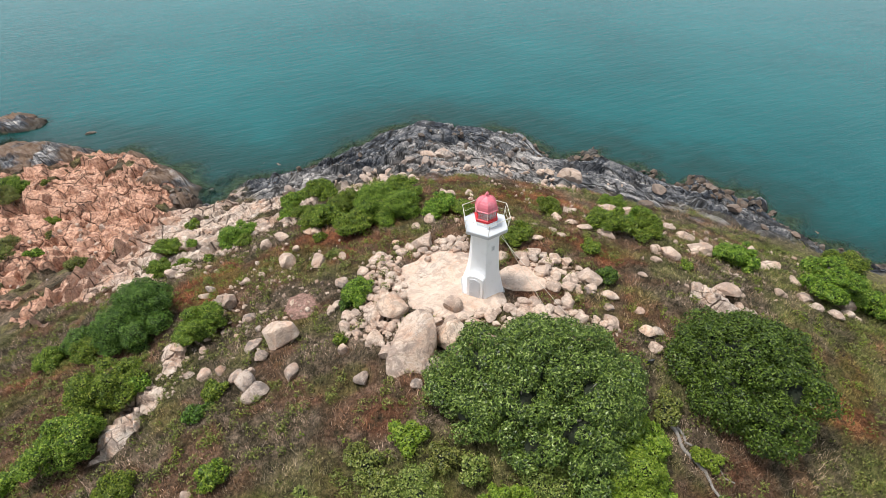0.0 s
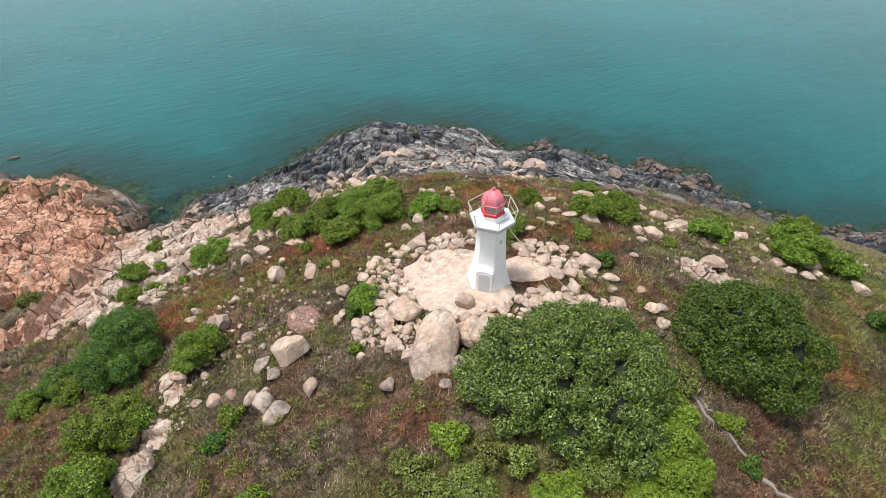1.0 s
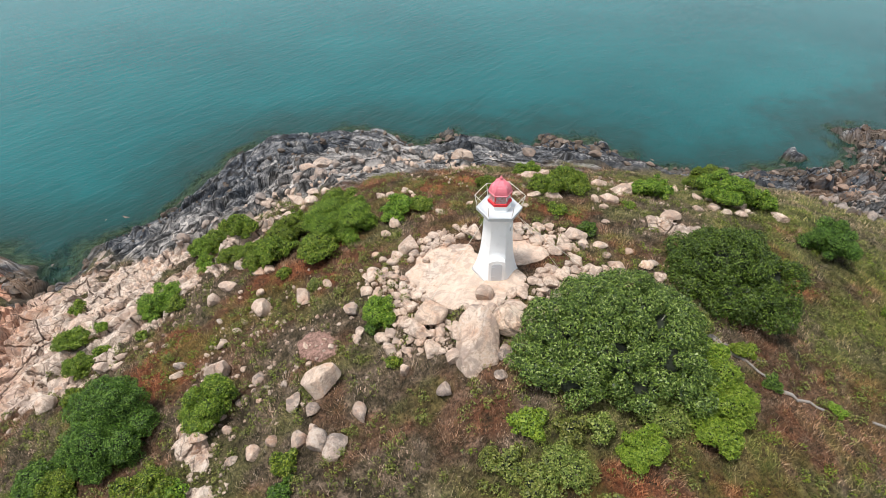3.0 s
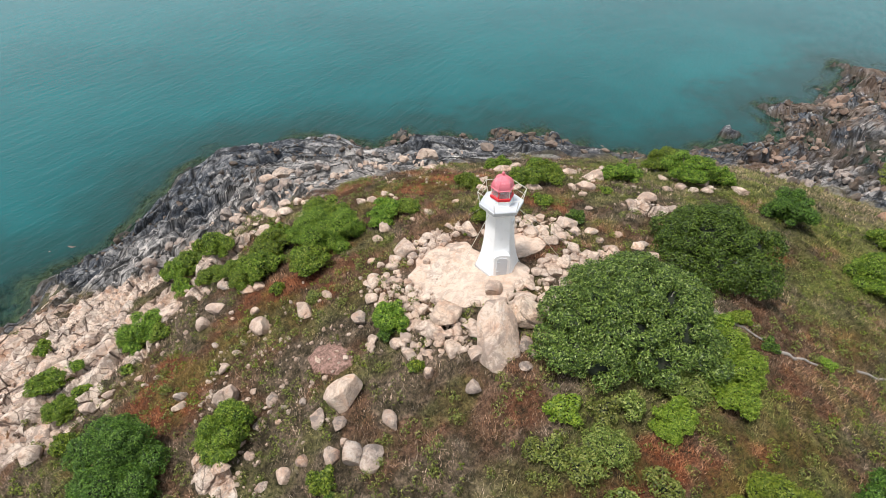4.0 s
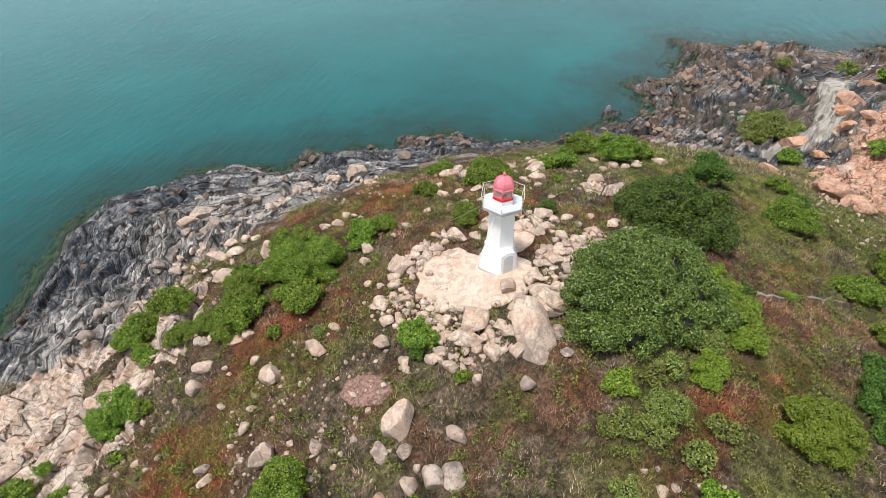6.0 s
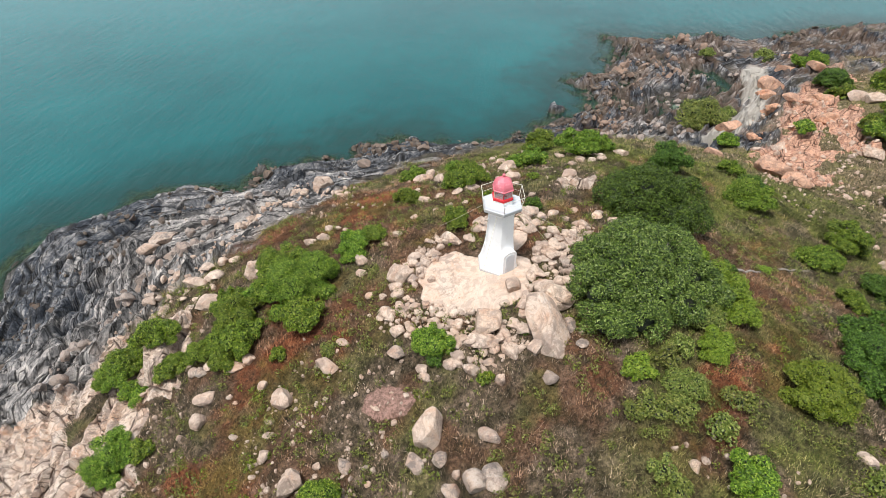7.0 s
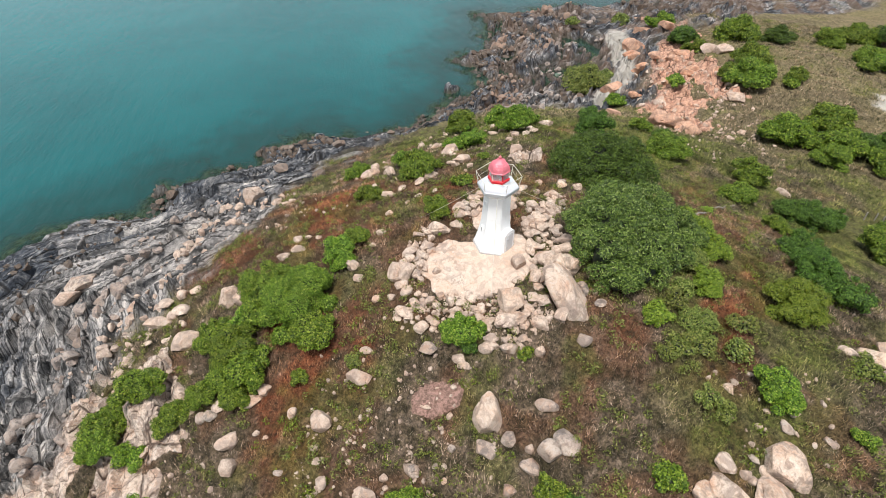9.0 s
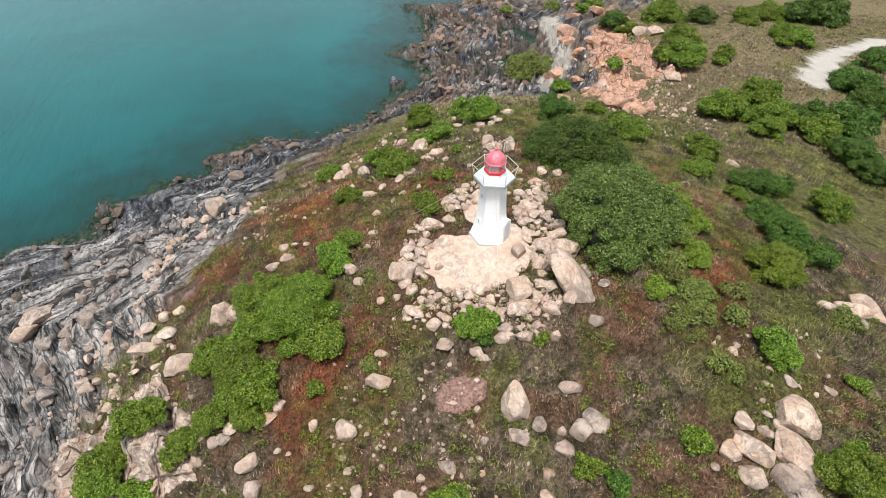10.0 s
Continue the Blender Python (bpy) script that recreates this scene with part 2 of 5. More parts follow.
def pink_granite(n, l, vec):
    """Colour of the pale pink granite, with stains, bleaching and lichen, and its fine height."""
    broad = noise_node(n, l, 0.55, 6, 0.65, vec, 0.6)
    mid = noise_node(n, l, 1.7, 8, 0.72, vec, 0.8)
    fine = noise_node(n, l, 4.5, 8, 0.75, vec)
    grit = noise_node(n, l, 22.0, 4, 0.7, vec)
    col = ramp(n, l, broad, [(0.28, (0.48, 0.26, 0.16)), (0.38, (0.64, 0.42, 0.30)), (0.48, (0.73, 0.56, 0.44)), (0.60, (0.78, 0.65, 0.54)), (0.74, (0.55, 0.43, 0.36))])
    col = blend(n, l, maths(n, l, "MULTIPLY", span(n, l, mid, 0.50, 0.60), 0.75), col, (0.33, 0.235, 0.185))
    col = blend(n, l, span(n, l, mid, 0.46, 0.34), col, (0.80, 0.70, 0.61))
    col = blend(n, l, maths(n, l, "MULTIPLY", span(n, l, fine, 0.54, 0.66), 0.5), col, (0.22, 0.175, 0.15))
    worn = noise_node(n, l, 0.9, 7, 0.7, vec, 1.0)
    col = blend(n, l, maths(n, l, "MULTIPLY", span(n, l, worn, 0.49, 0.58), 0.75), col, (0.38, 0.30, 0.255))
    col = blend(n, l, 0.6, col, ramp(n, l, grit, [(0.3, (0.5, 0.48, 0.46)), (0.65, (1, 1, 1))]), "MULTIPLY")
    return col, maths(n, l, "ADD", maths(n, l, "MULTIPLY", mid, 1.4), maths(n, l, "ADD", fine, maths(n, l, "MULTIPLY", grit, 0.3)))


def dark_gneiss(n, l, vec, streaks):
    """Colour of the banded shore rock, dark low down and bleached higher up."""
    band = noise_node(n, l, 0.7, 7, 0.68, streaks, 0.7)
    thin = noise_node(n, l, 2.6, 7, 0.72, streaks, 0.5)
    fine = noise_node(n, l, 3.4, 8, 0.78, vec)
    lumps = noise_node(n, l, 0.7, 8, 0.74, vec, 0.6)
    both = maths(n, l, "ADD", maths(n, l, "ADD", maths(n, l, "MULTIPLY", band, 0.36), maths(n, l, "MULTIPLY", thin, 0.28)), maths(n, l, "MULTIPLY", lumps, 0.36))
    low = ramp(n, l, both, [(0.395, (0.014, 0.017, 0.023)), (0.475, (0.048, 0.057, 0.073)), (0.52, (0.13, 0.14, 0.155)), (0.562, (0.31, 0.30, 0.29)), (0.625, (0.66, 0.61, 0.55))])
    high = ramp(n, l, both, [(0.40, (0.03, 0.03, 0.033)), (0.455, (0.13, 0.125, 0.12)), (0.505, (0.36, 0.335, 0.315)), (0.555, (0.62, 0.56, 0.51)), (0.63, (0.84, 0.76, 0.68))])
    col = blend(n, l, attr(n, "pale"), low, high)
    col = blend(n, l, maths(n, l, "MULTIPLY", span(n, l, fine, 0.55, 0.66), 0.85), col, (0.035, 0.033, 0.032))
    joints = maths(n, l, "MAXIMUM", blocks(n, l, streaks, 0.6, 0.055), maths(n, l, "MULTIPLY", blocks(n, l, streaks, 1.7, 0.06), 0.75))
    col = blend(n, l, maths(n, l, "MULTIPLY", joints, 0.85), col, (0.02, 0.019, 0.018))
    return col, maths(n, l, "SUBTRACT", maths(n, l, "ADD", maths(n, l, "MULTIPLY", both, 1.6), maths(n, l, "MULTIPLY", fine, 0.7)), joints)


def ground_material():
    m, n, l, bsdf = shader("hillside")
    vec = coords(n, l)
    join = n.new("ShaderNodeCombineXYZ")
    l.new(maths(n, l, "MULTIPLY", attr(n, "along"), 0.26), join.inputs[0])
    l.new(maths(n, l, "MULTIPLY", attr(n, "across"), 1.1), join.inputs[1])
    streaks = join.outputs[0]
    a, b = noise_node(n, l, 0.16, 6, 0.62, vec), noise_node(n, l, 0.9, 8, 0.7, vec)
    c, e = noise_node(n, l, 5.0, 8, 0.78, vec), noise_node(n, l, 2.1, 6, 0.7, vec, 0.4)
    grass = ramp(n, l, b, [(0.30, (0.025, 0.022, 0.012)), (0.42, (0.075, 0.06, 0.036)), (0.52, (0.155, 0.118, 0.082)), (0.62, (0.25, 0.19, 0.145)), (0.75, (0.40, 0.32, 0.25))])
    grass = blend(n, l, maths(n, l, "MULTIPLY", attr(n, "rust"), span(n, l, b, 0.3, 0.55)), grass, (0.19, 0.062, 0.028))
    grass = blend(n, l, maths(n, l, "MULTIPLY", attr(n, "green"), span(n, l, b, 0.3, 0.6)), grass, (0.15, 0.165, 0.04))
    grass = blend(n, l, maths(n, l, "MULTIPLY", attr(n, "bleached"), 0.65), grass, blend(n, l, e, (0.16, 0.14, 0.06), (0.42, 0.34, 0.21)))
    grass = blend(n, l, 0.8, grass, ramp(n, l, c, [(0.38, (0.04, 0.04, 0.038)), (0.56, (0.95, 0.92, 0.88)), (0.68, (1.45, 1.38, 1.3))]), "MULTIPLY")
    grass = blend(n, l, 0.6, grass, ramp(n, l, e, [(0.38, (0.3, 0.3, 0.28)), (0.56, (1.2, 1.16, 1.1))]), "MULTIPLY")
    bend = n.new("ShaderNodeVectorMath")
    bend.operation = "ADD"
    wander = n.new("ShaderNodeTexNoise")
    wander.inputs["Scale"].default_value, wander.inputs["Detail"].default_value = 0.5, 4.0
    l.new(vec, wander.inputs["Vector"])
    l.new(vec, bend.inputs[0])
    l.new(wander.outputs["Color"], bend.inputs[1])
    rough_vec = bend.outputs[0]
    pink, ph = pink_granite(n, l, vec)
    pink = blend(n, l, maths(n, l, "MULTIPLY", attr(n, "red"), 0.75), pink, blend(n, l, span(n, l, e, 0.36, 0.62), (0.25, 0.085, 0.045), (0.72, 0.40, 0.26)))
    pink = blend(n, l, maths(n, l, "MULTIPLY", attr(n, "slab"), maths(n, l, "MULTIPLY", span(n, l, a, 0.35, 0.6), 0.45)), pink, (0.75, 0.565, 0.44))
    pink = blend(n, l, maths(n, l, "MULTIPLY", attr(n, "brown"), 0.95), pink, blend(n, l, span(n, l, c, 0.4, 0.6), (0.13, 0.075, 0.055), (0.36, 0.21, 0.17)))
    split = maths(n, l, "MULTIPLY", maths(n, l, "MAXIMUM", blocks(n, l, rough_vec, 0.26, 0.035), maths(n, l, "MULTIPLY", blocks(n, l, rough_vec, 0.7, 0.03), 0.6)), attr(n, "blocky"))
    pink = blend(n, l, maths(n, l, "MULTIPLY", split, 0.9), pink, (0.06, 0.035, 0.025))
    dark, dh = dark_gneiss(n, l, vec, streaks)
    dark = blend(n, l, maths(n, l, "MULTIPLY", attr(n, "ochre"), maths(n, l, "MULTIPLY", span(n, l, a, 0.42, 0.56), 0.75)), dark, blend(n, l, b, (0.10, 0.055, 0.03), (0.34, 0.22, 0.14)))
    wet = attr(n, "wet")
    dark = blend(n, l, maths(n, l, "MULTIPLY", wet, 0.85), dark, blend(n, l, c, (0.035, 0.033, 0.03), (0.12, 0.10, 0.075)))
    dark = blend(n, l, attr(n, "sub"), dark, blend(n, l, span(n, l, b, 0.4, 0.6), (0.085, 0.075, 0.045), (0.21, 0.19, 0.12)))
    col = blend(n, l, span(n, l, maths(n, l, "ADD", attr(n, "bare"), maths(n, l, "MULTIPLY", maths(n, l, "SUBTRACT", b, 0.5), 0.8)), 0.42, 0.58), grass, pink)
    col = blend(n, l, attr(n, "dark"), col, dark)
    col = blend(n, l, attr(n, "sand"), col, blend(n, l, b, (0.30, 0.28, 0.25), (0.60, 0.55, 0.48)))
    l.new(col, bsdf.inputs["Base Color"])
    bsdf.inputs["Roughness"].default_value = 0.92
    bsdf.inputs["Specular IOR Level"].default_value = 0.2
    beds = maths(n, l, "MULTIPLY", dh, maths(n, l, "MULTIPLY", attr(n, "dark"), 1.0))
    relief(n, l, bsdf, maths(n, l, "ADD", maths(n, l, "ADD", maths(n, l, "MULTIPLY", c, 0.8), beds), maths(n, l, "SUBTRACT", maths(n, l, "MULTIPLY", ph, 0.35), maths(n, l, "MULTIPLY", split, 0.8))), 1.0, 0.16)
    return m


def sea_material():
    m, n, l, bsdf = shader("sea_water")
    vec = coords(n, l)
    swell = coords(n, l, (3.5, 1.0, 1.0), 0.5)
    depth = attr(n, "depth")
    patch = noise_node(n, l, 0.02, 4, 0.6, vec)
    deep = ramp(n, l, patch, [(0.3, (0.001, 0.066, 0.068)), (0.7, (0.002, 0.108, 0.110))])
    col = blend(n, l, span(n, l, depth, 0.5, 9.0), (0.005, 0.036, 0.031), deep)
    # Paler far out: the sky's reflection there is painted into the water colour.
    col = blend(n, l, maths(n, l, "MULTIPLY", attr(n, "far_sheen"), 0.75), col, (0.02, 0.145, 0.152))
    l.new(col, bsdf.inputs["Base Color"])
    bsdf.inputs["Roughness"].default_value, bsdf.inputs["IOR"].default_value = 0.10, 1.33
    bsdf.inputs["Specular IOR Level"].default_value = 0.42
    waves = maths(n, l, "ADD", noise_node(n, l, 0.55, 6, 0.6, swell), maths(n, l, "MULTIPLY", noise_node(n, l, 1.9, 5, 0.6, vec), 0.35))
    relief(n, l, bsdf, waves, 0.5, 0.3)
    clear = n.new("ShaderNodeBsdfTransparent")
    clear.inputs["Color"].default_value = (0.55, 0.80, 0.72, 1)
    mix = n.new("ShaderNodeMixShader")
    l.new(span(n, l, depth, -0.3, 2.2), mix.inputs[0])
    l.new(clear.outputs[0], mix.inputs[1])
    l.new(bsdf.outputs[0], mix.inputs[2])
    out = n["Material Output"]
    l.new(mix.outputs[0], out.inputs["Surface"])
    return m


def boulder_material(name, tint, lichen):
    m, n, l, bsdf = shader(name)
    info = n.new("ShaderNodeObjectInfo")
    spot = n.new("ShaderNodeNewGeometry").outputs["Position"]
    col, h = pink_granite(n, l, spot)
    col = blend(n, l, 1.0, col, tint, "MULTIPLY")
    col = blend(n, l, maths(n, l, "MULTIPLY", info.outputs["Random"], 0.45), col, (0.42, 0.32, 0.26))
    patchy = noise_node(n, l, 1.3, 8, 0.75, spot)
    col = blend(n, l, maths(n, l, "MULTIPLY", span(n, l, patchy, 0.50, 0.60), lichen), col, (0.11, 0.10, 0.095))
    l.new(col, bsdf.inputs["Base Color"])
    bsdf.inputs["Roughness"].default_value = 0.9
    bsdf.inputs["Specular IOR Level"].default_value = 0.25
    relief(n, l, bsdf, h, 1.0, 0.09)
    return m


def plain(name, colour, rough=0.6, metal=0.0, wear=(0.5, 0.5, 0.5), amount=0.25, scale=3.0, bump=0.15):
    m, n, l, bsdf = shader(name)
    vec = coords(n, l)
    dirt = noise_node(n, l, scale, 7, 0.7, vec)
    col = blend(n, l, maths(n, l, "MULTIPLY", span(n, l, dirt, 0.5, 0.72), amount), colour, wear)
    l.new(col, bsdf.inputs["Base Color"])
    bsdf.inputs["Roughness"].default_value, bsdf.inputs["Metallic"].default_value = rough, metal
    relief(n, l, bsdf, dirt, bump, 0.02)
    return m


def glass_material():
    m, n, l, bsdf = shader("lantern_glass")
    bsdf.inputs["Base Color"].default_value = (0.75, 0.78, 0.78, 1)
    bsdf.inputs["Roughness"].default_value = 0.15
    clear = n.new("ShaderNodeBsdfTransparent")
    salt = noise_node(n, l, 6.0, 5, 0.6, coords(n, l))
    mix = n.new("ShaderNodeMixShader")
    l.new(span(n, l, salt, -0.1, 1.3), mix.inputs[0])
    l.new(clear.outputs[0], mix.inputs[1])
    l.new(bsdf.outputs[0], mix.inputs[2])
    l.new(mix.outputs[0], n["Material Output"].inputs["Surface"])
    return m


HILLSIDE, SEA = ground_material(), sea_material()
GRANITE = boulder_material("pink_granite", (1.0, 0.97, 0.94), 0.15)
GREY_GRANITE = boulder_material("lichened_granite", (0.80, 0.80, 0.80), 0.6)
DARK_ROCK = boulder_material("dark_rock", (0.24, 0.235, 0.225), 0.6)
WHITE = plain("white_paint", (0.90, 0.90, 0.89), 0.55, 0, (0.66, 0.66, 0.63), 0.25, 2.5)
RED = plain("red_paint", (0.62, 0.02, 0.03), 0.45, 0, (0.5, 0.1, 0.1), 0.4)
PINK = plain("faded_red_paint", (0.68, 0.17, 0.21), 0.5, 0, (0.78, 0.45, 0.48), 0.6, 1.8)
STEEL = plain("grey_galvanised_sheet", (0.56, 0.58, 0.60), 0.5, 0.2, (0.62, 0.63, 0.63), 0.7, 2.0)
RAIL = plain("cream_rail_paint", (0.70, 0.67, 0.58), 0.5)
WIRE = plain("pale_wire", (0.62, 0.58, 0.48), 0.5, 0.3)
GLASS = glass_material()


# ---- mesh helpers ----
def part(name, bm, material, parent=None, label="", smooth=False):
    me = bpy.data.meshes.new(name)
    bm.normal_update()
    bm.to_mesh(me)
    bm.free()
    if smooth:
        me.shade_smooth()
    me.materials.append(material)
    ob = new(name, me)
    if parent:
        ob.parent = parent
    if label:
        ob["label"] = label
    return ob


def raw_mesh(name, verts, faces, smooth=True):
    me = bpy.data.meshes.new(name)
    me.from_pydata(verts, [], faces)
    me.update()
    if smooth:
        me.shade_smooth()
    return me


def grid_mesh(name, xs, ys, z):
    nx, ny = len(xs), len(ys)
    gx, gy = np.meshgrid(xs, ys)
    verts = np.stack([gx, gy, z], -1).reshape(-1, 3)
    idx = np.arange(nx * ny).reshape(ny, nx)
    quads = np.stack([idx[:-1, :-1], idx[:-1, 1:], idx[1:, 1:], idx[1:, :-1]], -1).reshape(-1, 4)
    me = bpy.data.meshes.new(name)
    me.vertices.add(len(verts))
    me.vertices.foreach_set("co", verts.ravel())
    me.loops.add(quads.size)
    me.loops.foreach_set("vertex_index", quads.ravel())
    me.polygons.add(len(quads))
    me.polygons.foreach_set("loop_start", np.arange(0, quads.size, 4))
    me.update(calc_edges=True)
    me.shade_smooth()
    return me


def put_attr(me, name, values):
    me.attributes.new(name, "FLOAT", "POINT").data.foreach_set("value", np.ascontiguousarray(values.ravel(), dtype=np.float32))


def lines(stops):
    """Grid lines from (start, spacing) pairs; the last start ends them."""
    out = []
    for (a, s), (b, _) in zip(stops, stops[1:]):
        out.extend(np.arange(a, b, s))
    return np.array(out + [stops[-1][0]])


# ---- the ground, one sheet ----
gx = lines([(-1500, 150), (-300, 20), (-100, 0.5), (-58, 0.28), (62, 0.6), (150, 3), (240, 20), (400, 150), (1500, 1)])
gy = lines([(-1500, 150), (-300, 20), (-60, 1.5), (-4, 0.28), (98, 1.0), (125, 20), (300, 150), (1500, 1)])
mx, my = np.meshgrid(gx, gy)
gz, shore_d, bare, dark = ground(mx, my, True)
soil = grid_mesh("ground", gx, gy, gz)
soil.set_sharp_from_angle(angle=radians(34))
put_attr(soil, "bare", bare)
put_attr(soil, "dark", dark)
put_attr(soil, "wet", step(1.3, 0.2, gz + (fbm(mx / 2, my / 2, 3, 15) - 0.5) * 1.5))
put_attr(soil, "pale", np.clip(0.82 * step(2.0, 6.8, gz + (fbm(mx / 5, my / 5, 3, 17) - 0.5) * 7) * (0.25 + 0.75 * step(17, 4, mx)) * step(48, 36, mx) + 0.5 * step(1.2, 0.7, np.hypot((mx - 64) / 13, (my - 36) / 7)) + 0.3 * step(0.46, 0.6, fbm(mx / 8, my / 8, 3, 18)) * step(70, 85, mx) + 0.08, 0, 1))
along, across = strata(mx, my, inland(mx, my) + 2.4 * fbm(mx / 10, my / 10, 3, 41))
put_attr(soil, "along", along)
put_attr(soil, "across", across)
put_attr(soil, "blocky", bare * step(8.0, 10.0, np.hypot(mx + 1.5, my - 29)) * step(2.5, 3.5, np.hypot(mx + 13.2, my - 30.5)))
put_attr(soil, "slab", bare * step(8.0, 6.0, np.hypot(mx + 1.5, my - 29)))
put_attr(soil, "sub", step(-0.2, -0.9, gz))
put_attr(soil, "red", np.maximum(step(-34, -44, mx) + step(44, 52, mx) * 0.95, 0))
put_attr(soil, "ochre", np.maximum(np.maximum(step(-34, -44, mx), 0.9 * step(1.2, 0.6, np.hypot((mx - 65) / 8, (my - 44) / 4.5))), 0.7 * step(66, 80, mx)))
put_attr(soil, "brown", step(3.5, 2.5, np.hypot(mx + 13.2, my - 30.5)))
put_attr(soil, "green", green_mask(mx, my))
put_attr(soil, "rust", rust_mask(mx, my))
put_attr(soil, "bleached", step(34, 56, mx) * (0.5 + 0.5 * step(0.4, 0.6, fbm(mx / 11, my / 11, 3, 52))))
put_attr(soil, "sand", sand_mask(mx, my))
terrain = tagged(new("ground", soil), "grassy granite headland with bare pink rock and dark shore rocks", "ground", kind="structure")
soil.materials.append(HILLSIDE)

# ---- the sea ----
sx = lines([(-3000, 300), (-300, 15), (-110, 1.2), (150, 6), (300, 300), (3000, 1)])
sy = lines([(-600, 100), (0, 10), (30, 1.2), (130, 6), (300, 300), (3000, 1)])
mx, my = np.meshgrid(sx, sy)
water_mesh = grid_mesh("water", sx, sy, np.zeros(mx.shape))
put_attr(water_mesh, "depth", np.maximum(-ground(mx, my), -1))
# Grows with distance offshore, for the sky sheen mixed into the sea's colour.
put_attr(water_mesh, "far_sheen", step(25, 170, -inland(mx, my)))
water_mesh.materials.append(SEA)
water = tagged(new("water", water_mesh), "calm teal sea with fine ripples and clear shallows", "sea", kind="structure")
water.visible_shadow = False


# ---- the lighthouse ----
TOWER, TOWER_Z, DOOR_AZ = (0.0, 30.0), 21.42, radians(-115)


def hexagon(bm, radius, z):
    return [bm.verts.new((radius * math.cos(math.pi / 6 + k * math.pi / 3), radius * math.sin(math.pi / 6 + k * math.pi / 3), z)) for k in range(6)]


def hex_prism(profile, caps=True):
    bm = bmesh.new()
    rings = [hexagon(bm, r, z) for r, z in profile]
    for lo, hi in zip(rings, rings[1:]):
        for k in range(6):
            bm.faces.new((lo[k], lo[(k + 1) % 6], hi[(k + 1) % 6], hi[k]))
    if caps:
        bm.faces.new(rings[0][::-1])
        bm.faces.new(rings[-1])
    return bm


def box(bm, size, m):
    bmesh.ops.create_cube(bm, size=1.0, matrix=m @ Matrix.Diagonal((*size, 1)))


def rod(bm, a, b, radius, sides=6):
    a, b = Vector(a), Vector(b)
    turn = (b - a).to_track_quat("Z", "Y").to_matrix().to_4x4()
    bmesh.ops.create_cone(bm, cap_ends=True, segments=sides, radius1=radius, radius2=radius, depth=(b - a).length,
                          matrix=Matrix.Translation((a + b) / 2) @ turn)


def corner(radius, z, k):
    return (radius * math.cos(math.pi / 6 + k * math.pi / 3), radius * math.sin(math.pi / 6 + k * math.pi / 3), z)


def bevelled(bm, width):
    bmesh.ops.bevel(bm, geom=list(bm.edges), offset=width, segments=1, affect="EDGES", clamp_overlap=True)
    return bm


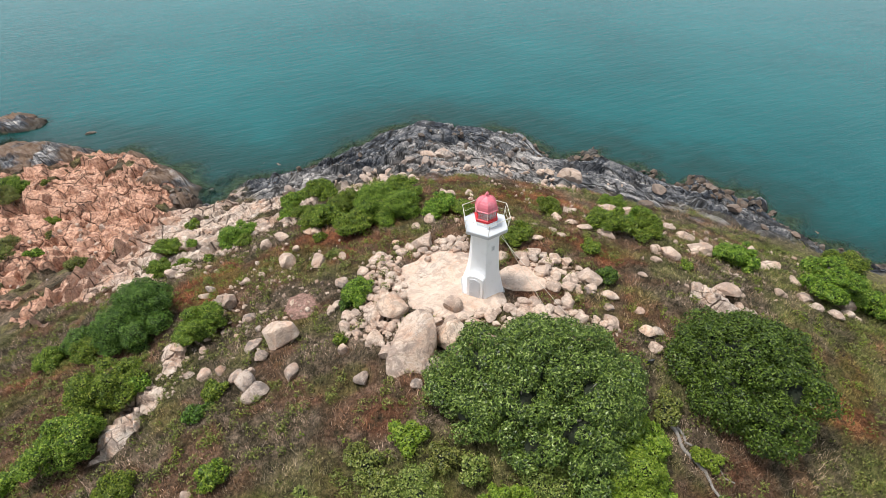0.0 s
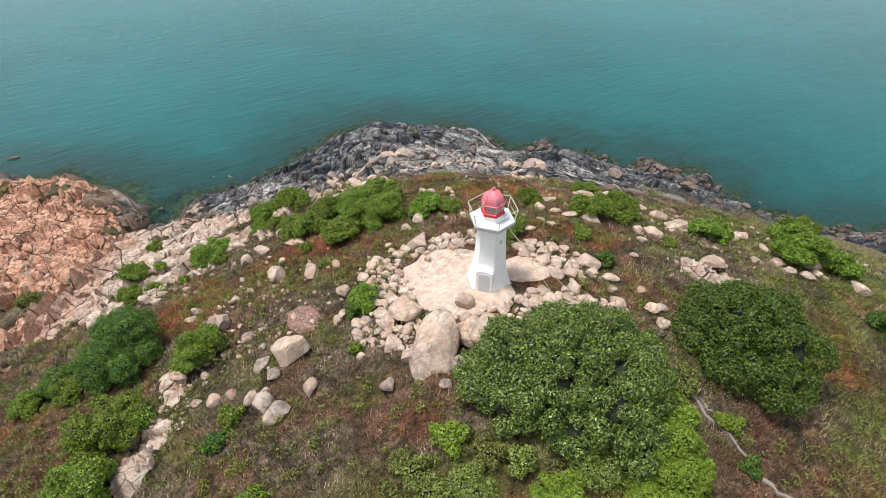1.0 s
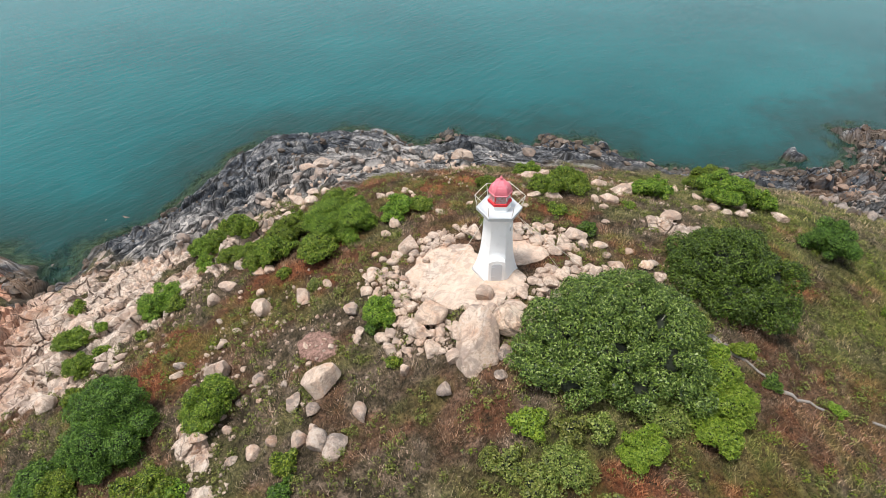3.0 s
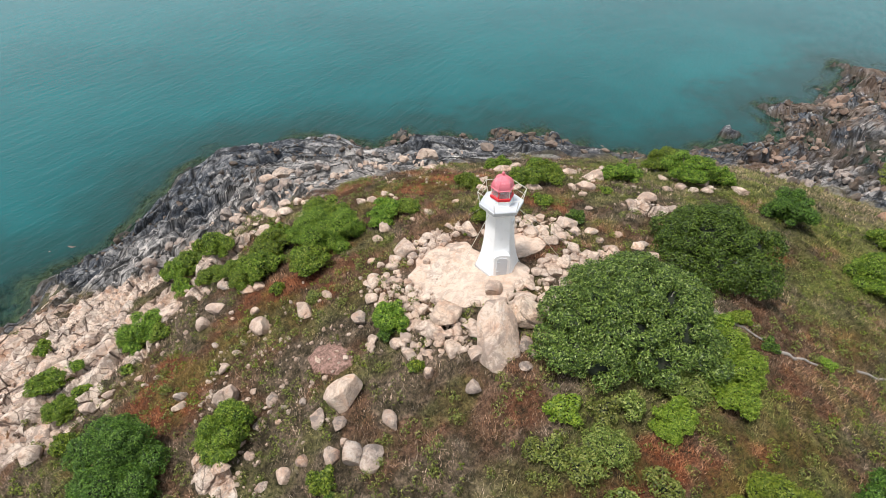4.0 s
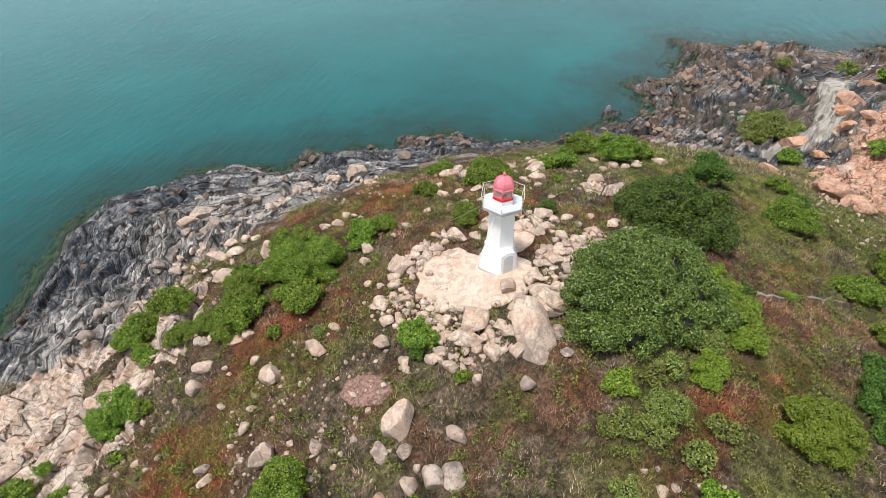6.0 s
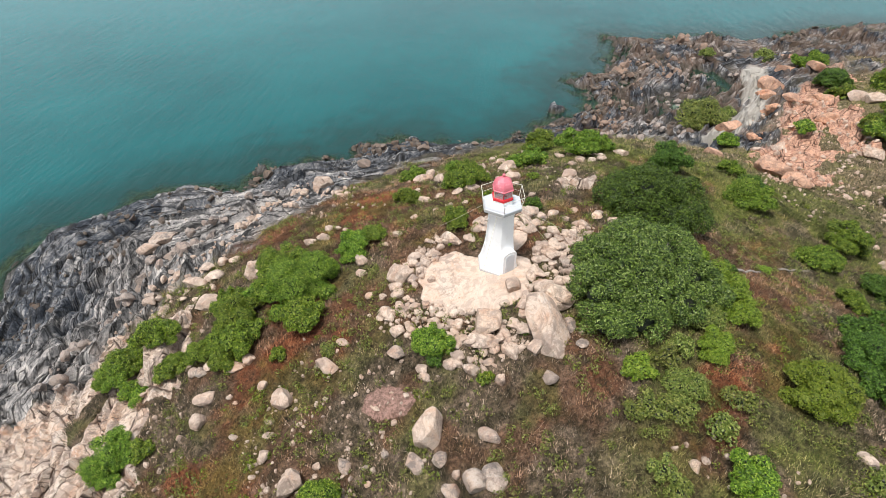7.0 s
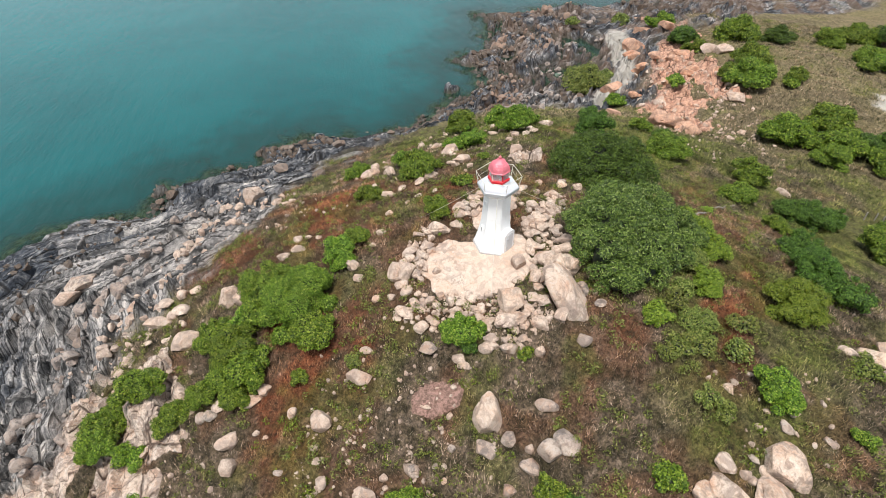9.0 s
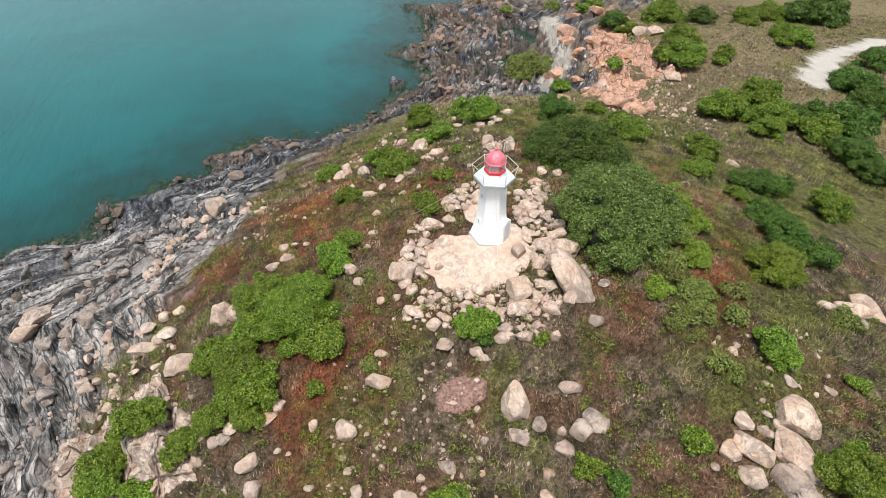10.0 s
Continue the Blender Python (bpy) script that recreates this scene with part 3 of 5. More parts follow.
def build_lighthouse():
    base = new("lighthouse")
    # a face's normal lies along local x
    base.matrix_world = Matrix.Translation((*TOWER, TOWER_Z)) @ Matrix.Rotation(DOOR_AZ, 4, "Z")
    tagged(base, "white hexagonal lighthouse with faded red dome on bare granite", "lighthouse")
    shaft = [(1.56, -0.5), (1.54, 0.0), (1.44, 0.3), (1.31, 0.75), (1.19, 1.3), (1.10, 1.9), (1.03, 2.7), (0.99, 3.5), (0.97, 4.38), (0.98, 4.42), (1.02, 4.44), (1.02, 4.52), (1.0, 4.54)]
    part("wall", bevelled(hex_prism(shaft), 0.012), WHITE, base)
    part("cornice", hex_prism([(1.0, 4.52), (1.08, 4.64), (1.26, 4.78), (1.38, 4.86)]), WHITE, base, "white flared cornice under the gallery")
    part("gallery_deck", bevelled(hex_prism([(1.40, 4.86), (1.46, 4.88), (1.50, 5.12), (1.46, 5.16)]), 0.01), STEEL, base, "grey sheet-metal gallery deck")
    # porch round the door
    bm = bmesh.new()
    arch = [(-0.56, -0.35), (0.56, -0.35), (0.56, 1.45)] + [(0.56 * math.cos(a), 1.45 + 0.30 * math.sin(a)) for a in np.linspace(0.25, math.pi - 0.25, 9)] + [(-0.56, 1.45)]
    for x0 in (0.7, 1.40):
        ring = [bm.verts.new((x0, y, z)) for y, z in arch]
        if x0 > 1:
            bm.faces.new(ring)
            for k in range(len(arch)):
                bm.faces.new((old[k], old[(k + 1) % len(arch)], ring[(k + 1) % len(arch)], ring[k]))
        old = ring
    porch = part("porch", bevelled(bm, 0.015), WHITE, base)
    bm = bmesh.new()
    leaf = [(-0.36, 0.02), (0.36, 0.02), (0.36, 1.3)] + [(0.36 * math.cos(a), 1.3 + 0.2 * math.sin(a)) for a in np.linspace(0.3, math.pi - 0.3, 7)] + [(-0.36, 1.3)]
    for x0 in (1.39, 1.425):
        ring = [bm.verts.new((x0, y, z)) for y, z in leaf]
        if x0 > 1.4:
            bm.faces.new(ring)
            for k in range(len(leaf)):
                bm.faces.new((old[k], old[(k + 1) % len(leaf)], ring[(k + 1) % len(leaf)], ring[k]))
        old = ring
    door = part("door", bm, plain("grey_white_door_paint", (0.62, 0.64, 0.66), 0.5), base, "pale grey arched door, shut")
    bm = bmesh.new()
    rod(bm, (1.43, 0.26, 0.72), (1.47, 0.26, 0.72), 0.03)
    part("handle", bm, STEEL, door)
    for z0 in (0.35, 1.15):
        bm = bmesh.new()
        box(bm, (0.03, 0.2, 0.05), Matrix.Translation((1.43, -0.26, z0)))
        part("hinge", bm, STEEL, door)
    # small windows low and high on two faces
    for az, z0, r0 in ((-120, 1.5, 1.02), (-120, 3.7, 0.86), (60, 3.7, 0.86)):
        turn = Matrix.Rotation(radians(az), 4, "Z")
        bm = bmesh.new()
        box(bm, (0.08, 0.26, 0.42), turn @ Matrix.Translation((r0, 0, z0)))
        win = part("window", bm, WHITE, base)
        bm = bmesh.new()
        box(bm, (0.02, 0.16, 0.30), turn @ Matrix.Translation((r0 + 0.045, 0, z0)))
        part("pane", bm, STEEL, win, "grey shutter")
    # lantern
    part("lantern_base", bevelled(hex_prism([(0.76, 5.16), (0.76, 5.20), (0.72, 5.22), (0.72, 5.58)]), 0.01), WHITE, base)
    part("sill_band", bevelled(hex_prism([(0.76, 5.56), (0.78, 5.58), (0.78, 5.74), (0.71, 5.77)]), 0.008), RED, base, "bright red band below the lantern panes")
    for k in range(6):
        bm = bmesh.new()
        a, b = Vector(corner(0.675, 5.77, k)), Vector(corner(0.675, 5.77, k + 1))
        quad = [a.lerp(b, 0.06), a.lerp(b, 0.94)]
        vs = [bm.verts.new(q + Vector((0, 0, h))) for q, h in ((quad[0], 0), (quad[1], 0), (quad[1], 0.56), (quad[0], 0.56))]
        face = bm.faces.new(vs)
        bmesh.ops.solidify(bm, geom=[face], thickness=0.012)
        pane = part("pane", bm, GLASS, base)
        pane.visible_shadow = False
        bm = bmesh.new()
        rod(bm, corner(0.695, 5.75, k), corner(0.695, 6.37, k), 0.026, 6)
        part("glazing_bar", bm, RED if k % 2 else RAIL, base)
    bm = bmesh.new()
    bmesh.ops.create_cone(bm, cap_ends=True, segments=16, radius1=0.2, radius2=0.2, depth=0.36, matrix=Matrix.Translation((0, 0, 6.05)))
    bmesh.ops.create_cone(bm, cap_ends=True, segments=16, radius1=0.12, radius2=0.12, depth=0.3, matrix=Matrix.Translation((0, 0, 5.78)))
    part("lamp", bm, plain("pale_lens", (0.7, 0.75, 0.74), 0.2), base, "pale lens inside the lantern")
    part("dome", hex_prism([(0.77, 6.30), (0.78, 6.35), (0.73, 6.38), (0.72, 6.48), (0.69, 6.62), (0.61, 6.80), (0.48, 6.96), (0.31, 7.08), (0.14, 7.15), (0.10, 7.18), (0.10, 7.24)]), PINK, base, "faded red ribbed dome")
    for k in range(6):
        bm = bmesh.new()
        stops = [(0.77, 6.34), (0.72, 6.48), (0.69, 6.62), (0.61, 6.80), (0.48, 6.96), (0.31, 7.08), (0.13, 7.17)]
        for (r0, z0), (r1, z1) in zip(stops, stops[1:]):
            rod(bm, corner(r0, z0, k), corner(r1, z1, k), 0.02, 5)
        part("rib", bm, PINK, base)
    bm = bmesh.new()
    bmesh.ops.create_uvsphere(bm, u_segments=14, v_segments=10, radius=0.105, matrix=Matrix.Translation((0, 0, 7.30)))
    bmesh.ops.create_cone(bm, cap_ends=True, segments=10, radius1=0.05, radius2=0.01, depth=0.12, matrix=Matrix.Translation((0, 0, 7.43)))
    part("finial", bm, PINK, base, smooth=True)
    # gallery rail
    for k in range(6):
        bm = bmesh.new()
        rod(bm, corner(1.42, 5.12, k), corner(1.60, 6.02, k), 0.022)
        part("rail_post", bm, RAIL, base)
        for r0, z0 in ((1.60, 6.02), (1.51, 5.57)):
            bm = bmesh.new()
            rod(bm, corner(r0, z0, k), corner(r0, z0, k + 1), 0.018 if z0 > 5.7 else 0.008)
            part("rail", bm, RAIL, base)
    bm = bmesh.new()
    for k in range(6):
        a, b = Vector(corner(1.58, -0.16, k)), Vector(corner(1.58, -0.16, k + 1))
        box(bm, ((b - a).length * 0.98, 0.12, 0.14), Matrix.Translation((a + b) / 2) @ Matrix.Rotation(math.atan2(b.y - a.y, b.x - a.x), 4, "Z"))
    part("footing", bm, plain("grey_concrete", (0.42, 0.40, 0.38), 0.9), base, "grey concrete footing")
    return base


lighthouse = build_lighthouse()


# ---- boulders ----
PALE_GRANITE = boulder_material("pale_granite", (1.08, 1.05, 1.0), 0.08)
ORANGE_GRANITE = boulder_material("orange_granite", (0.95, 0.68, 0.54), 0.3)


def stone_mesh(seed, kind, level):
    rnd = random.Random(seed)
    bm = bmesh.new()
    bmesh.ops.create_icosphere(bm, subdivisions=level, radius=1.0)
    off = Vector((rnd.uniform(-50, 50), rnd.uniform(-50, 50), rnd.uniform(-50, 50)))
    boxy = kind == "block" or (kind == "angular" and seed % 2 == 0)
    cuts = []
    for k in range({"angular": 13, "round": 12, "block": 9}[kind]):
        n = Vector((rnd.gauss(0, 1), rnd.gauss(0, 1), rnd.gauss(0, 0.9))).normalized()
        cuts.append((n, rnd.uniform(0.45, 0.78) if kind == "angular" else rnd.uniform(0.52, 0.82) if kind == "round" else rnd.uniform(0.62, 0.86)))
    for v in bm.verts:
        p = v.co.copy()
        if boxy:
            p = Vector([math.copysign(abs(c) ** 0.62, c) for c in p]) * 0.86
        p *= 1 + 0.16 * noise.noise(p * 0.9 + off)
        for n, d in cuts:
            over = p.dot(n) - d
            if over > 0:
                p -= n * over * (0.985 if kind == "angular" else 0.965 if kind == "round" else 0.975)
        way = p.normalized()
        p += way * (0.03 * noise.noise(p * 2.6 + off) + 0.022 * noise.noise(p * 6 + off) + (0.018 * noise.noise(p * 13 + off) if level > 3 else 0))
        # one old joint split through some stones
        if kind == "angular" or seed % 2 == 0:
            gap = abs(p.dot(cuts[0][0].cross(cuts[1][0]).normalized()) - 0.08 + 0.06 * noise.noise(p * 3 + off))
            p -= way * 0.14 * max(0.0, 1 - gap / 0.06)
        v.co = p
    lo = [min(v.co[k] for v in bm.verts) for k in range(3)]
    hi = [max(v.co[k] for v in bm.verts) for k in range(3)]
    for v in bm.verts:
        v.co = Vector([(v.co[k] - lo[k]) / (hi[k] - lo[k]) - 0.5 for k in range(3)])
    me = bpy.data.meshes.new("boulder")
    bm.to_mesh(me)
    bm.free()
    me.shade_smooth()
    me.set_sharp_from_angle(angle=radians(24))
    return me


STONES, PICK = {}, random.Random(5)
WORDS = {"pink_granite": "pink granite", "pale_granite": "pale cream granite", "lichened_granite": "grey lichened granite",
         "dark_rock": "dark wet shore", "orange_granite": "orange-stained granite"}


def stone_data(kind, level, material):
    """One of a few shared shapes, in this material."""
    key = (kind, level, material.name, PICK.randrange(7 if level < 4 else 60))
    if key not in STONES:
        STONES[key] = stone_mesh(hash(key[3]) * 31 + (7 if kind == "round" else 900) + level, kind, level)
        STONES[key].materials.append(material)
    return STONES[key]


def boulder(x, y, width, seen, turn, material, kind, sink=0.24):
    height = min(max((seen - 0.6 * width) / 0.72, 0.45 * width), 0.95 * width)
    depth = min(max((seen - 0.72 * height) / 0.69, 0.55 * width), 1.3 * width)
    sea = material is DARK_ROCK
    floor = max(land(x, y), -0.7 if sea else 0.1)
    ob = new("shore_rock" if sea else "boulder" if width > 0.75 else "stone", stone_data(kind, 4 if width > 1.7 else 3, material))
    ob.matrix_world = pose(x, y, floor + height * (0.5 - sink), PICK.uniform(-9, 9), PICK.uniform(-9, 9), turn + PICK.choice((0, 180)) + PICK.uniform(-12, 12)) @ Matrix.Diagonal((width, depth, height * 1.15, 1))
    shape = {"round": "rounded", "angular": "angular broken", "block": "huge oblong"}[kind]
    where = "standing in the shallows" if sea else "half sunk in dry grass" if bare_rock(np.array([x]), np.array([y]))[0] < 0.5 else "lying on bare rock"
    tagged(ob, f"{shape} {WORDS[material.name]} {'rock' if sea else 'boulder' if width > 0.75 else 'stone'} {where}", "rock", group="shore rocks" if sea else "boulders on the headland")
    return ob


# the huge leaning boulder below the lighthouse, and the cracked block beside it
giant = boulder(-4.2, 23.9, 3.0, 5.6, -25, GRANITE, "block")
long_axis = Vector((1.34, 2.8, 2.3)).normalized()
flat_axis = long_axis.cross(Vector((0.3, -0.4, 1))).normalized()
giant.matrix_world = Matrix.Translation((-4.3, 24.0, 21.75)) @ Matrix((flat_axis, long_axis, flat_axis.cross(long_axis))).transposed().to_4x4() @ Matrix.Diagonal((2.6, 4.7, 1.9, 1))
cap = boulder(-1.8, 24.4, 2.2, 1.9, -60, PALE_GRANITE, "round")
cap.matrix_world = pose(-1.75, 24.45, 22.15, 8, -10, -60) @ Matrix.Diagonal((2.3, 2.0, 2.0, 1))
stack = boulder(12.5, 62.4, 2.6, 3.0, -20, GRANITE, "angular")
stack.matrix_world = pose(12.5, 62.4, land(12.5, 62.4) + 1.2, 6, -10, -20) @ Matrix.Diagonal((3.0, 2.7, 3.2, 1))
leaner = boulder(-13.4, 26.9, 2.2, 2.2, 10, PALE_GRANITE, "angular")
leaner.matrix_world = pose(-13.35, 26.9, land(-13.35, 26.9) + 0.4, 18, -14, -70) @ Matrix.Diagonal((1.75, 2.3, 2.2, 1))
wedge = boulder(-5.9, 27.3, 2.0, 1.6, 20, PALE_GRANITE, "block")
wedge.matrix_world = pose(-5.9, 27.3, 21.65, 14, -12, 30) @ Matrix.Diagonal((1.9, 1.7, 1.2, 1))


# ---- rubble: centre, half sizes, turn, count, sizes ----
def inside_patch(rnd, cx, cy, rx, ry, turn):
    a, r = rnd.uniform(0, 2 * math.pi), math.sqrt(rnd.random())
    u, v = rx * r * math.cos(a), ry * r * math.sin(a)
    c, s = math.cos(radians(turn)), math.sin(radians(turn))
    return cx + u * c - v * s, cy + u * s + v * c


def rubble():
    rnd = random.Random(21)
    taken = []
    for cx, cy, rx, ry, turn, count, lo, hi in ((-6.9, 30.5, 1.6, 4.6, 12, 110, 0.35, 1.0), (-7.0, 26.6, 2.6, 1.7, -30, 75, 0.4, 1.15), (-2.8, 35.2, 3.4, 1.1, 8, 60, 0.4, 1.15),
                                                (5.2, 32.0, 3.0, 1.6, -40, 70, 0.45, 1.3), (0.4, 26.0, 3.8, 1.5, 10, 80, 0.4, 1.2), (5.2, 27.2, 3.2, 1.2, -14, 55, 0.4, 1.1)):
        for k in range(count):
            x, y = inside_patch(rnd, cx, cy, rx, ry, turn)
            w = rnd.uniform(lo, hi)
            if math.hypot(x, y - 30) < 2.1 or any(math.hypot(x - a, y - b) < 0.32 * (w + c) for a, b, c in taken):
                continue
            taken.append((x, y, w))
            boulder(x, y, w, w * rnd.uniform(0.8, 1.05), rnd.uniform(0, 180), GREY_GRANITE if rnd.random() < 0.12 else GRANITE, rnd.choice(("round", "angular", "angular", "block")), 0.12)


rubble()


SHORE_GREY = boulder_material("grey_gneiss", (0.52, 0.58, 0.64), 0.8)


BROWN_ROCK = boulder_material("brown_rock", (0.34, 0.235, 0.165), 0.55)


def scree():
    """Small loose stones, too many to count."""
    rnd = random.Random(4)
    base = []
    for k in range(10):
        me = stone_mesh(400 + k, "angular", 2)
        base.append((np.array([v.co[:] for v in me.vertices]), np.array([p.vertices[:] for p in me.polygons])))
        bpy.data.meshes.remove(me)
    for name, material, label, patches in (
            ("scree", GRANITE, "small pale granite stones strewn over the slope", (
                (-20.5, 28, 1.6, 8, -6, 150, 0.15, 0.55), (-16, 33, 5, 5, 0, 120, 0.12, 0.4), (-22, 46, 4, 9, -35, 80, 0.2, 0.6), (-35, 46, 7, 8, 30, 90, 0.2, 0.7),
                (-14, 55, 4, 8, 30, 70, 0.2, 0.6), (14, 47, 14, 6, -20, 130, 0.2, 0.6), (18, 36, 6, 6, 0, 70, 0.15, 0.5), (-7.0, 30.4, 1.5, 4.8, 12, 330, 0.12, 0.5), (-6.8, 26.4, 2.6, 1.6, -30, 170, 0.12, 0.5), (-2.8, 35.3, 3.6, 1.1, 8, 150, 0.12, 0.5), (0.4, 25.8, 3.8, 1.2, 10, 180, 0.12, 0.5), (5.3, 32, 3.2, 1.7, -40, 150, 0.12, 0.5), (5.3, 26.9, 3.4, 0.9, -14, 110, 0.12, 0.45),
                (70, 12, 24, 9, 15, 220, 0.3, 1.2), (45, 10, 14, 10, 0, 90, 0.25, 0.7), (-8, 11, 4, 4, 0, 50, 0.2, 0.5), (30, 44, 12, 5, -30, 90, 0.2, 0.7), (-52, 52, 18, 8, 10, 90, 0.3, 1.2), (10, 68, 12, 4, 0, 120, 0.2, 0.7), (-6, 59.5, 12, 3.0, 12, 130, 0.25, 1.2), (6, 59, 8, 3.5, -15, 80, 0.25, 1.0), (-13, 32, 9, 7, 0, 130, 0.1, 0.4), (71, 5.2, 14, 0.7, -14, 80, 0.3, 0.9))),
            ("shore_blocks", SHORE_GREY, "pale grey broken blocks on the upper shore", ((-8, 66, 14, 3.6, 10, 70, 0.3, 1.7), (6, 70, 8, 4, -20, 35, 0.3, 1.4), (-20, 61, 6, 3.5, 40, 40, 0.3, 1.5))),
            ("brown_ledges", BROWN_ROCK, "brown layered ledges above the pebble shore", ((65, 44, 5, 3.6, -20, 50, 0.5, 2.0), (97, 47, 15, 7, 0, 70, 0.5, 2.4), (116, 44, 12, 9, 0, 40, 0.6, 2.4), (76, 46, 6, 4, 0, 40, 0.4, 1.5))),
            ("grey_ledges", SHORE_GREY, "grey broken ledges with pale bands", ((63, 36, 10, 4.5, -25, 80, 0.4, 1.8), (92, 40, 12, 6, 0, 40, 0.5, 2.0), (110, 36, 12, 7, 0, 30, 0.5, 2.2))),
            ("shore_rubble", DARK_ROCK, "dark broken rocks along the tide line", (
                (37, 73, 12, 4.5, -48, 170, 0.4, 1.6), (54, 55, 13, 4, -22, 480, 0.25, 1.0), (70, 49, 8, 4.5, -8, 230, 0.3, 1.1), (84, 50, 10, 6, 12, 110, 0.4, 1.5), (-40, 71, 5, 4, 0, 40, 0.4, 1.2), (18, 86, 7, 3, 0, 60, 0.4, 1.3),
                (108, 50, 18, 8, 0, 140, 0.4, 1.6), (140, 22, 16, 14, 30, 240, 0.5, 1.8), (3, 84, 16, 7, 0, 130, 0.3, 1.2), (-24, 76, 9, 5, 20, 80, 0.3, 1.0), (64, 36, 12, 6, -20, 60, 0.5, 1.8)))):
        verts, faces, start = [], [], 0
        for cx, cy, rx, ry, turn, count, lo, hi in patches:
            spots = np.array([inside_patch(rnd, cx, cy, rx, ry, turn) for k in range(count)])
            level = ground(spots[:, 0], spots[:, 1])
            for (x, y), z in zip(spots, level):
                w = lo + (hi - lo) * rnd.random() ** 2.2
                if z < -1.0 or math.hypot(x, y - 30) < 1.9:
                    continue
                v, f = base[rnd.randrange(10)]
                m = np.array(Euler((rnd.uniform(0, 6), rnd.uniform(0, 6), rnd.uniform(0, 6))).to_matrix())
                verts.append((v * (w, w * rnd.uniform(0.6, 1), w * rnd.uniform(0.5, 0.9))) @ m.T + (x, y, z + 0.12 * w))
                faces.append(f + start)
                start += len(v)
        me = raw_mesh(name, np.concatenate(verts).tolist(), np.concatenate(faces).tolist())
        me.set_sharp_from_angle(angle=radians(30))
        me.materials.append(material)
        tagged(new(name, me), label, "stones", kind="stuff")


scree()


# loose boulders: x, y, width, seen height, turn
for row in ((0.6, 34.6, 1.85, 1.36, -78), (1.6, 33.4, 1.16, 0.94, -80), (-4.1, 40.0, 1.21, 1.21, -67), (-5.2, 39.0, 0.93, 0.87, -67), (-7.6, 34.4, 1.31, 1.24, -75), (-15.8, 36.8, 1.35, 1.89, -62),
            (-10.9, 35.8, 0.97, 0.74, -70), (-14.6, 24.0, 0.59, 0.76, -101), (-8.7, 24.7, 0.78, 0.96, -97), (-2.0, 27.7, 1.07, 1.63, -90), (0.4, 27.0, 1.43, 1.06, -91), (-9.1, 28.1, 1.04, 1.00, -89),
            (-10.1, 29.6, 0.94, 0.81, -85), (-10.5, 29.1, 0.94, 0.71, -86), (-8.3, 28.9, 0.78, 0.92, -87), (-8.5, 27.9, 0.92, 0.82, -89), (-19.1, 35.2, 0.65, 1.30, -62), (-18.1, 24.5, 0.99, 0.91, -102),):
    boulder(*row, GRANITE, 'round')
for row in ((-18.0, 36.1, 0.66, 0.62, -60), (-12.2, 29.3, 0.44, 0.48, -85), (-13.7, 30.5, 0.52, 0.39, -81), (-17.9, 31.7, 0.55, 0.51, -75), (-6.7, 36.9, 0.74, 0.69, -70), (-6.5, 35.8, 0.69, 0.69, -73),
            (-1.8, 39.3, 0.60, 0.49, -69), (-0.6, 40.8, 0.84, 0.67, -68), (-3.8, 25.9, 0.89, 0.74, -93), (-7.1, 30.9, 0.85, 0.61, -83), (-17.3, 36.6, 0.71, 0.45, -60), (-13.8, 29.0, 0.43, 0.60, -86),
            (-14.5, 14.8, 1.14, 1.63, -125), (-12.6, 13.8, 1.22, 1.30, -124), (-15.6, 13.9, 1.51, 1.43, -128), (-12.3, 11.8, 0.73, 0.65, -127), (-12.8, 12.8, 0.64, 0.72, -126), (-13.0, 12.4, 0.64, 0.64, -127),):
    boulder(*row, GRANITE, 'round')
for row in ((-0.4, 2.2, 3.02, 1.94, -128), (-1.6, 5.8, 1.23, 0.86, -125), (-15.5, 15.8, 0.52, 0.76, -124), (-10.0, 55.7, 2.27, 1.58, -39), (-8.1, 56.4, 1.48, 1.41, -41), (-8.9, 54.9, 1.23, 1.16, -41),
            (-8.7, 54.1, 1.49, 1.49, -42), (-6.9, 55.5, 1.05, 1.19, -43), (-6.4, 54.4, 1.04, 1.04, -44), (-15.5, 42.4, 1.60, 0.91, -49), (-14.6, 41.9, 1.12, 0.96, -52), (-0.7, 47.1, 0.86, 0.86, -59),
            (-0.4, 46.2, 0.66, 0.46, -60), (-2.3, 46.0, 1.34, 0.64, -59), (-3.1, 47.0, 1.28, 0.77, -57), (-19.5, 41.7, 1.20, 1.57, -44), (-16.1, 44.7, 1.11, 1.11, -44), (-11.3, 53.8, 0.73, 0.59, -39),):
    boulder(*row, GRANITE, 'round')
for row in ((-14.1, 51.0, 0.56, 0.62, -38), (-14.4, 56.4, 0.89, 0.82, -32), (-15.7, 39.0, 0.71, 0.92, -56), (-11.7, 55.6, 0.88, 0.68, -37), (-17.8, 52.7, 0.95, 0.69, -31), (-17.7, 57.4, 0.76, 0.69, -27),
            (-17.2, 41.0, 0.52, 0.42, -49), (-17.3, 40.2, 0.46, 0.36, -51), (10.4, 57.6, 1.47, 1.32, -12), (17.7, 51.4, 1.31, 1.59, -21), (8.9, 39.4, 1.35, 0.98, -15),
            (7.5, 31.2, 1.91, 1.51, -17), (4.8, 29.9, 1.11, 1.20, -13), (4.1, 31.3, 0.92, 0.79, -11), (5.9, 30.6, 0.70, 0.74, -15), (8.7, 29.7, 1.36, 0.88, -20), (14.4, 37.7, 0.73, 0.89, -24),):
    boulder(*row, GRANITE, 'round')
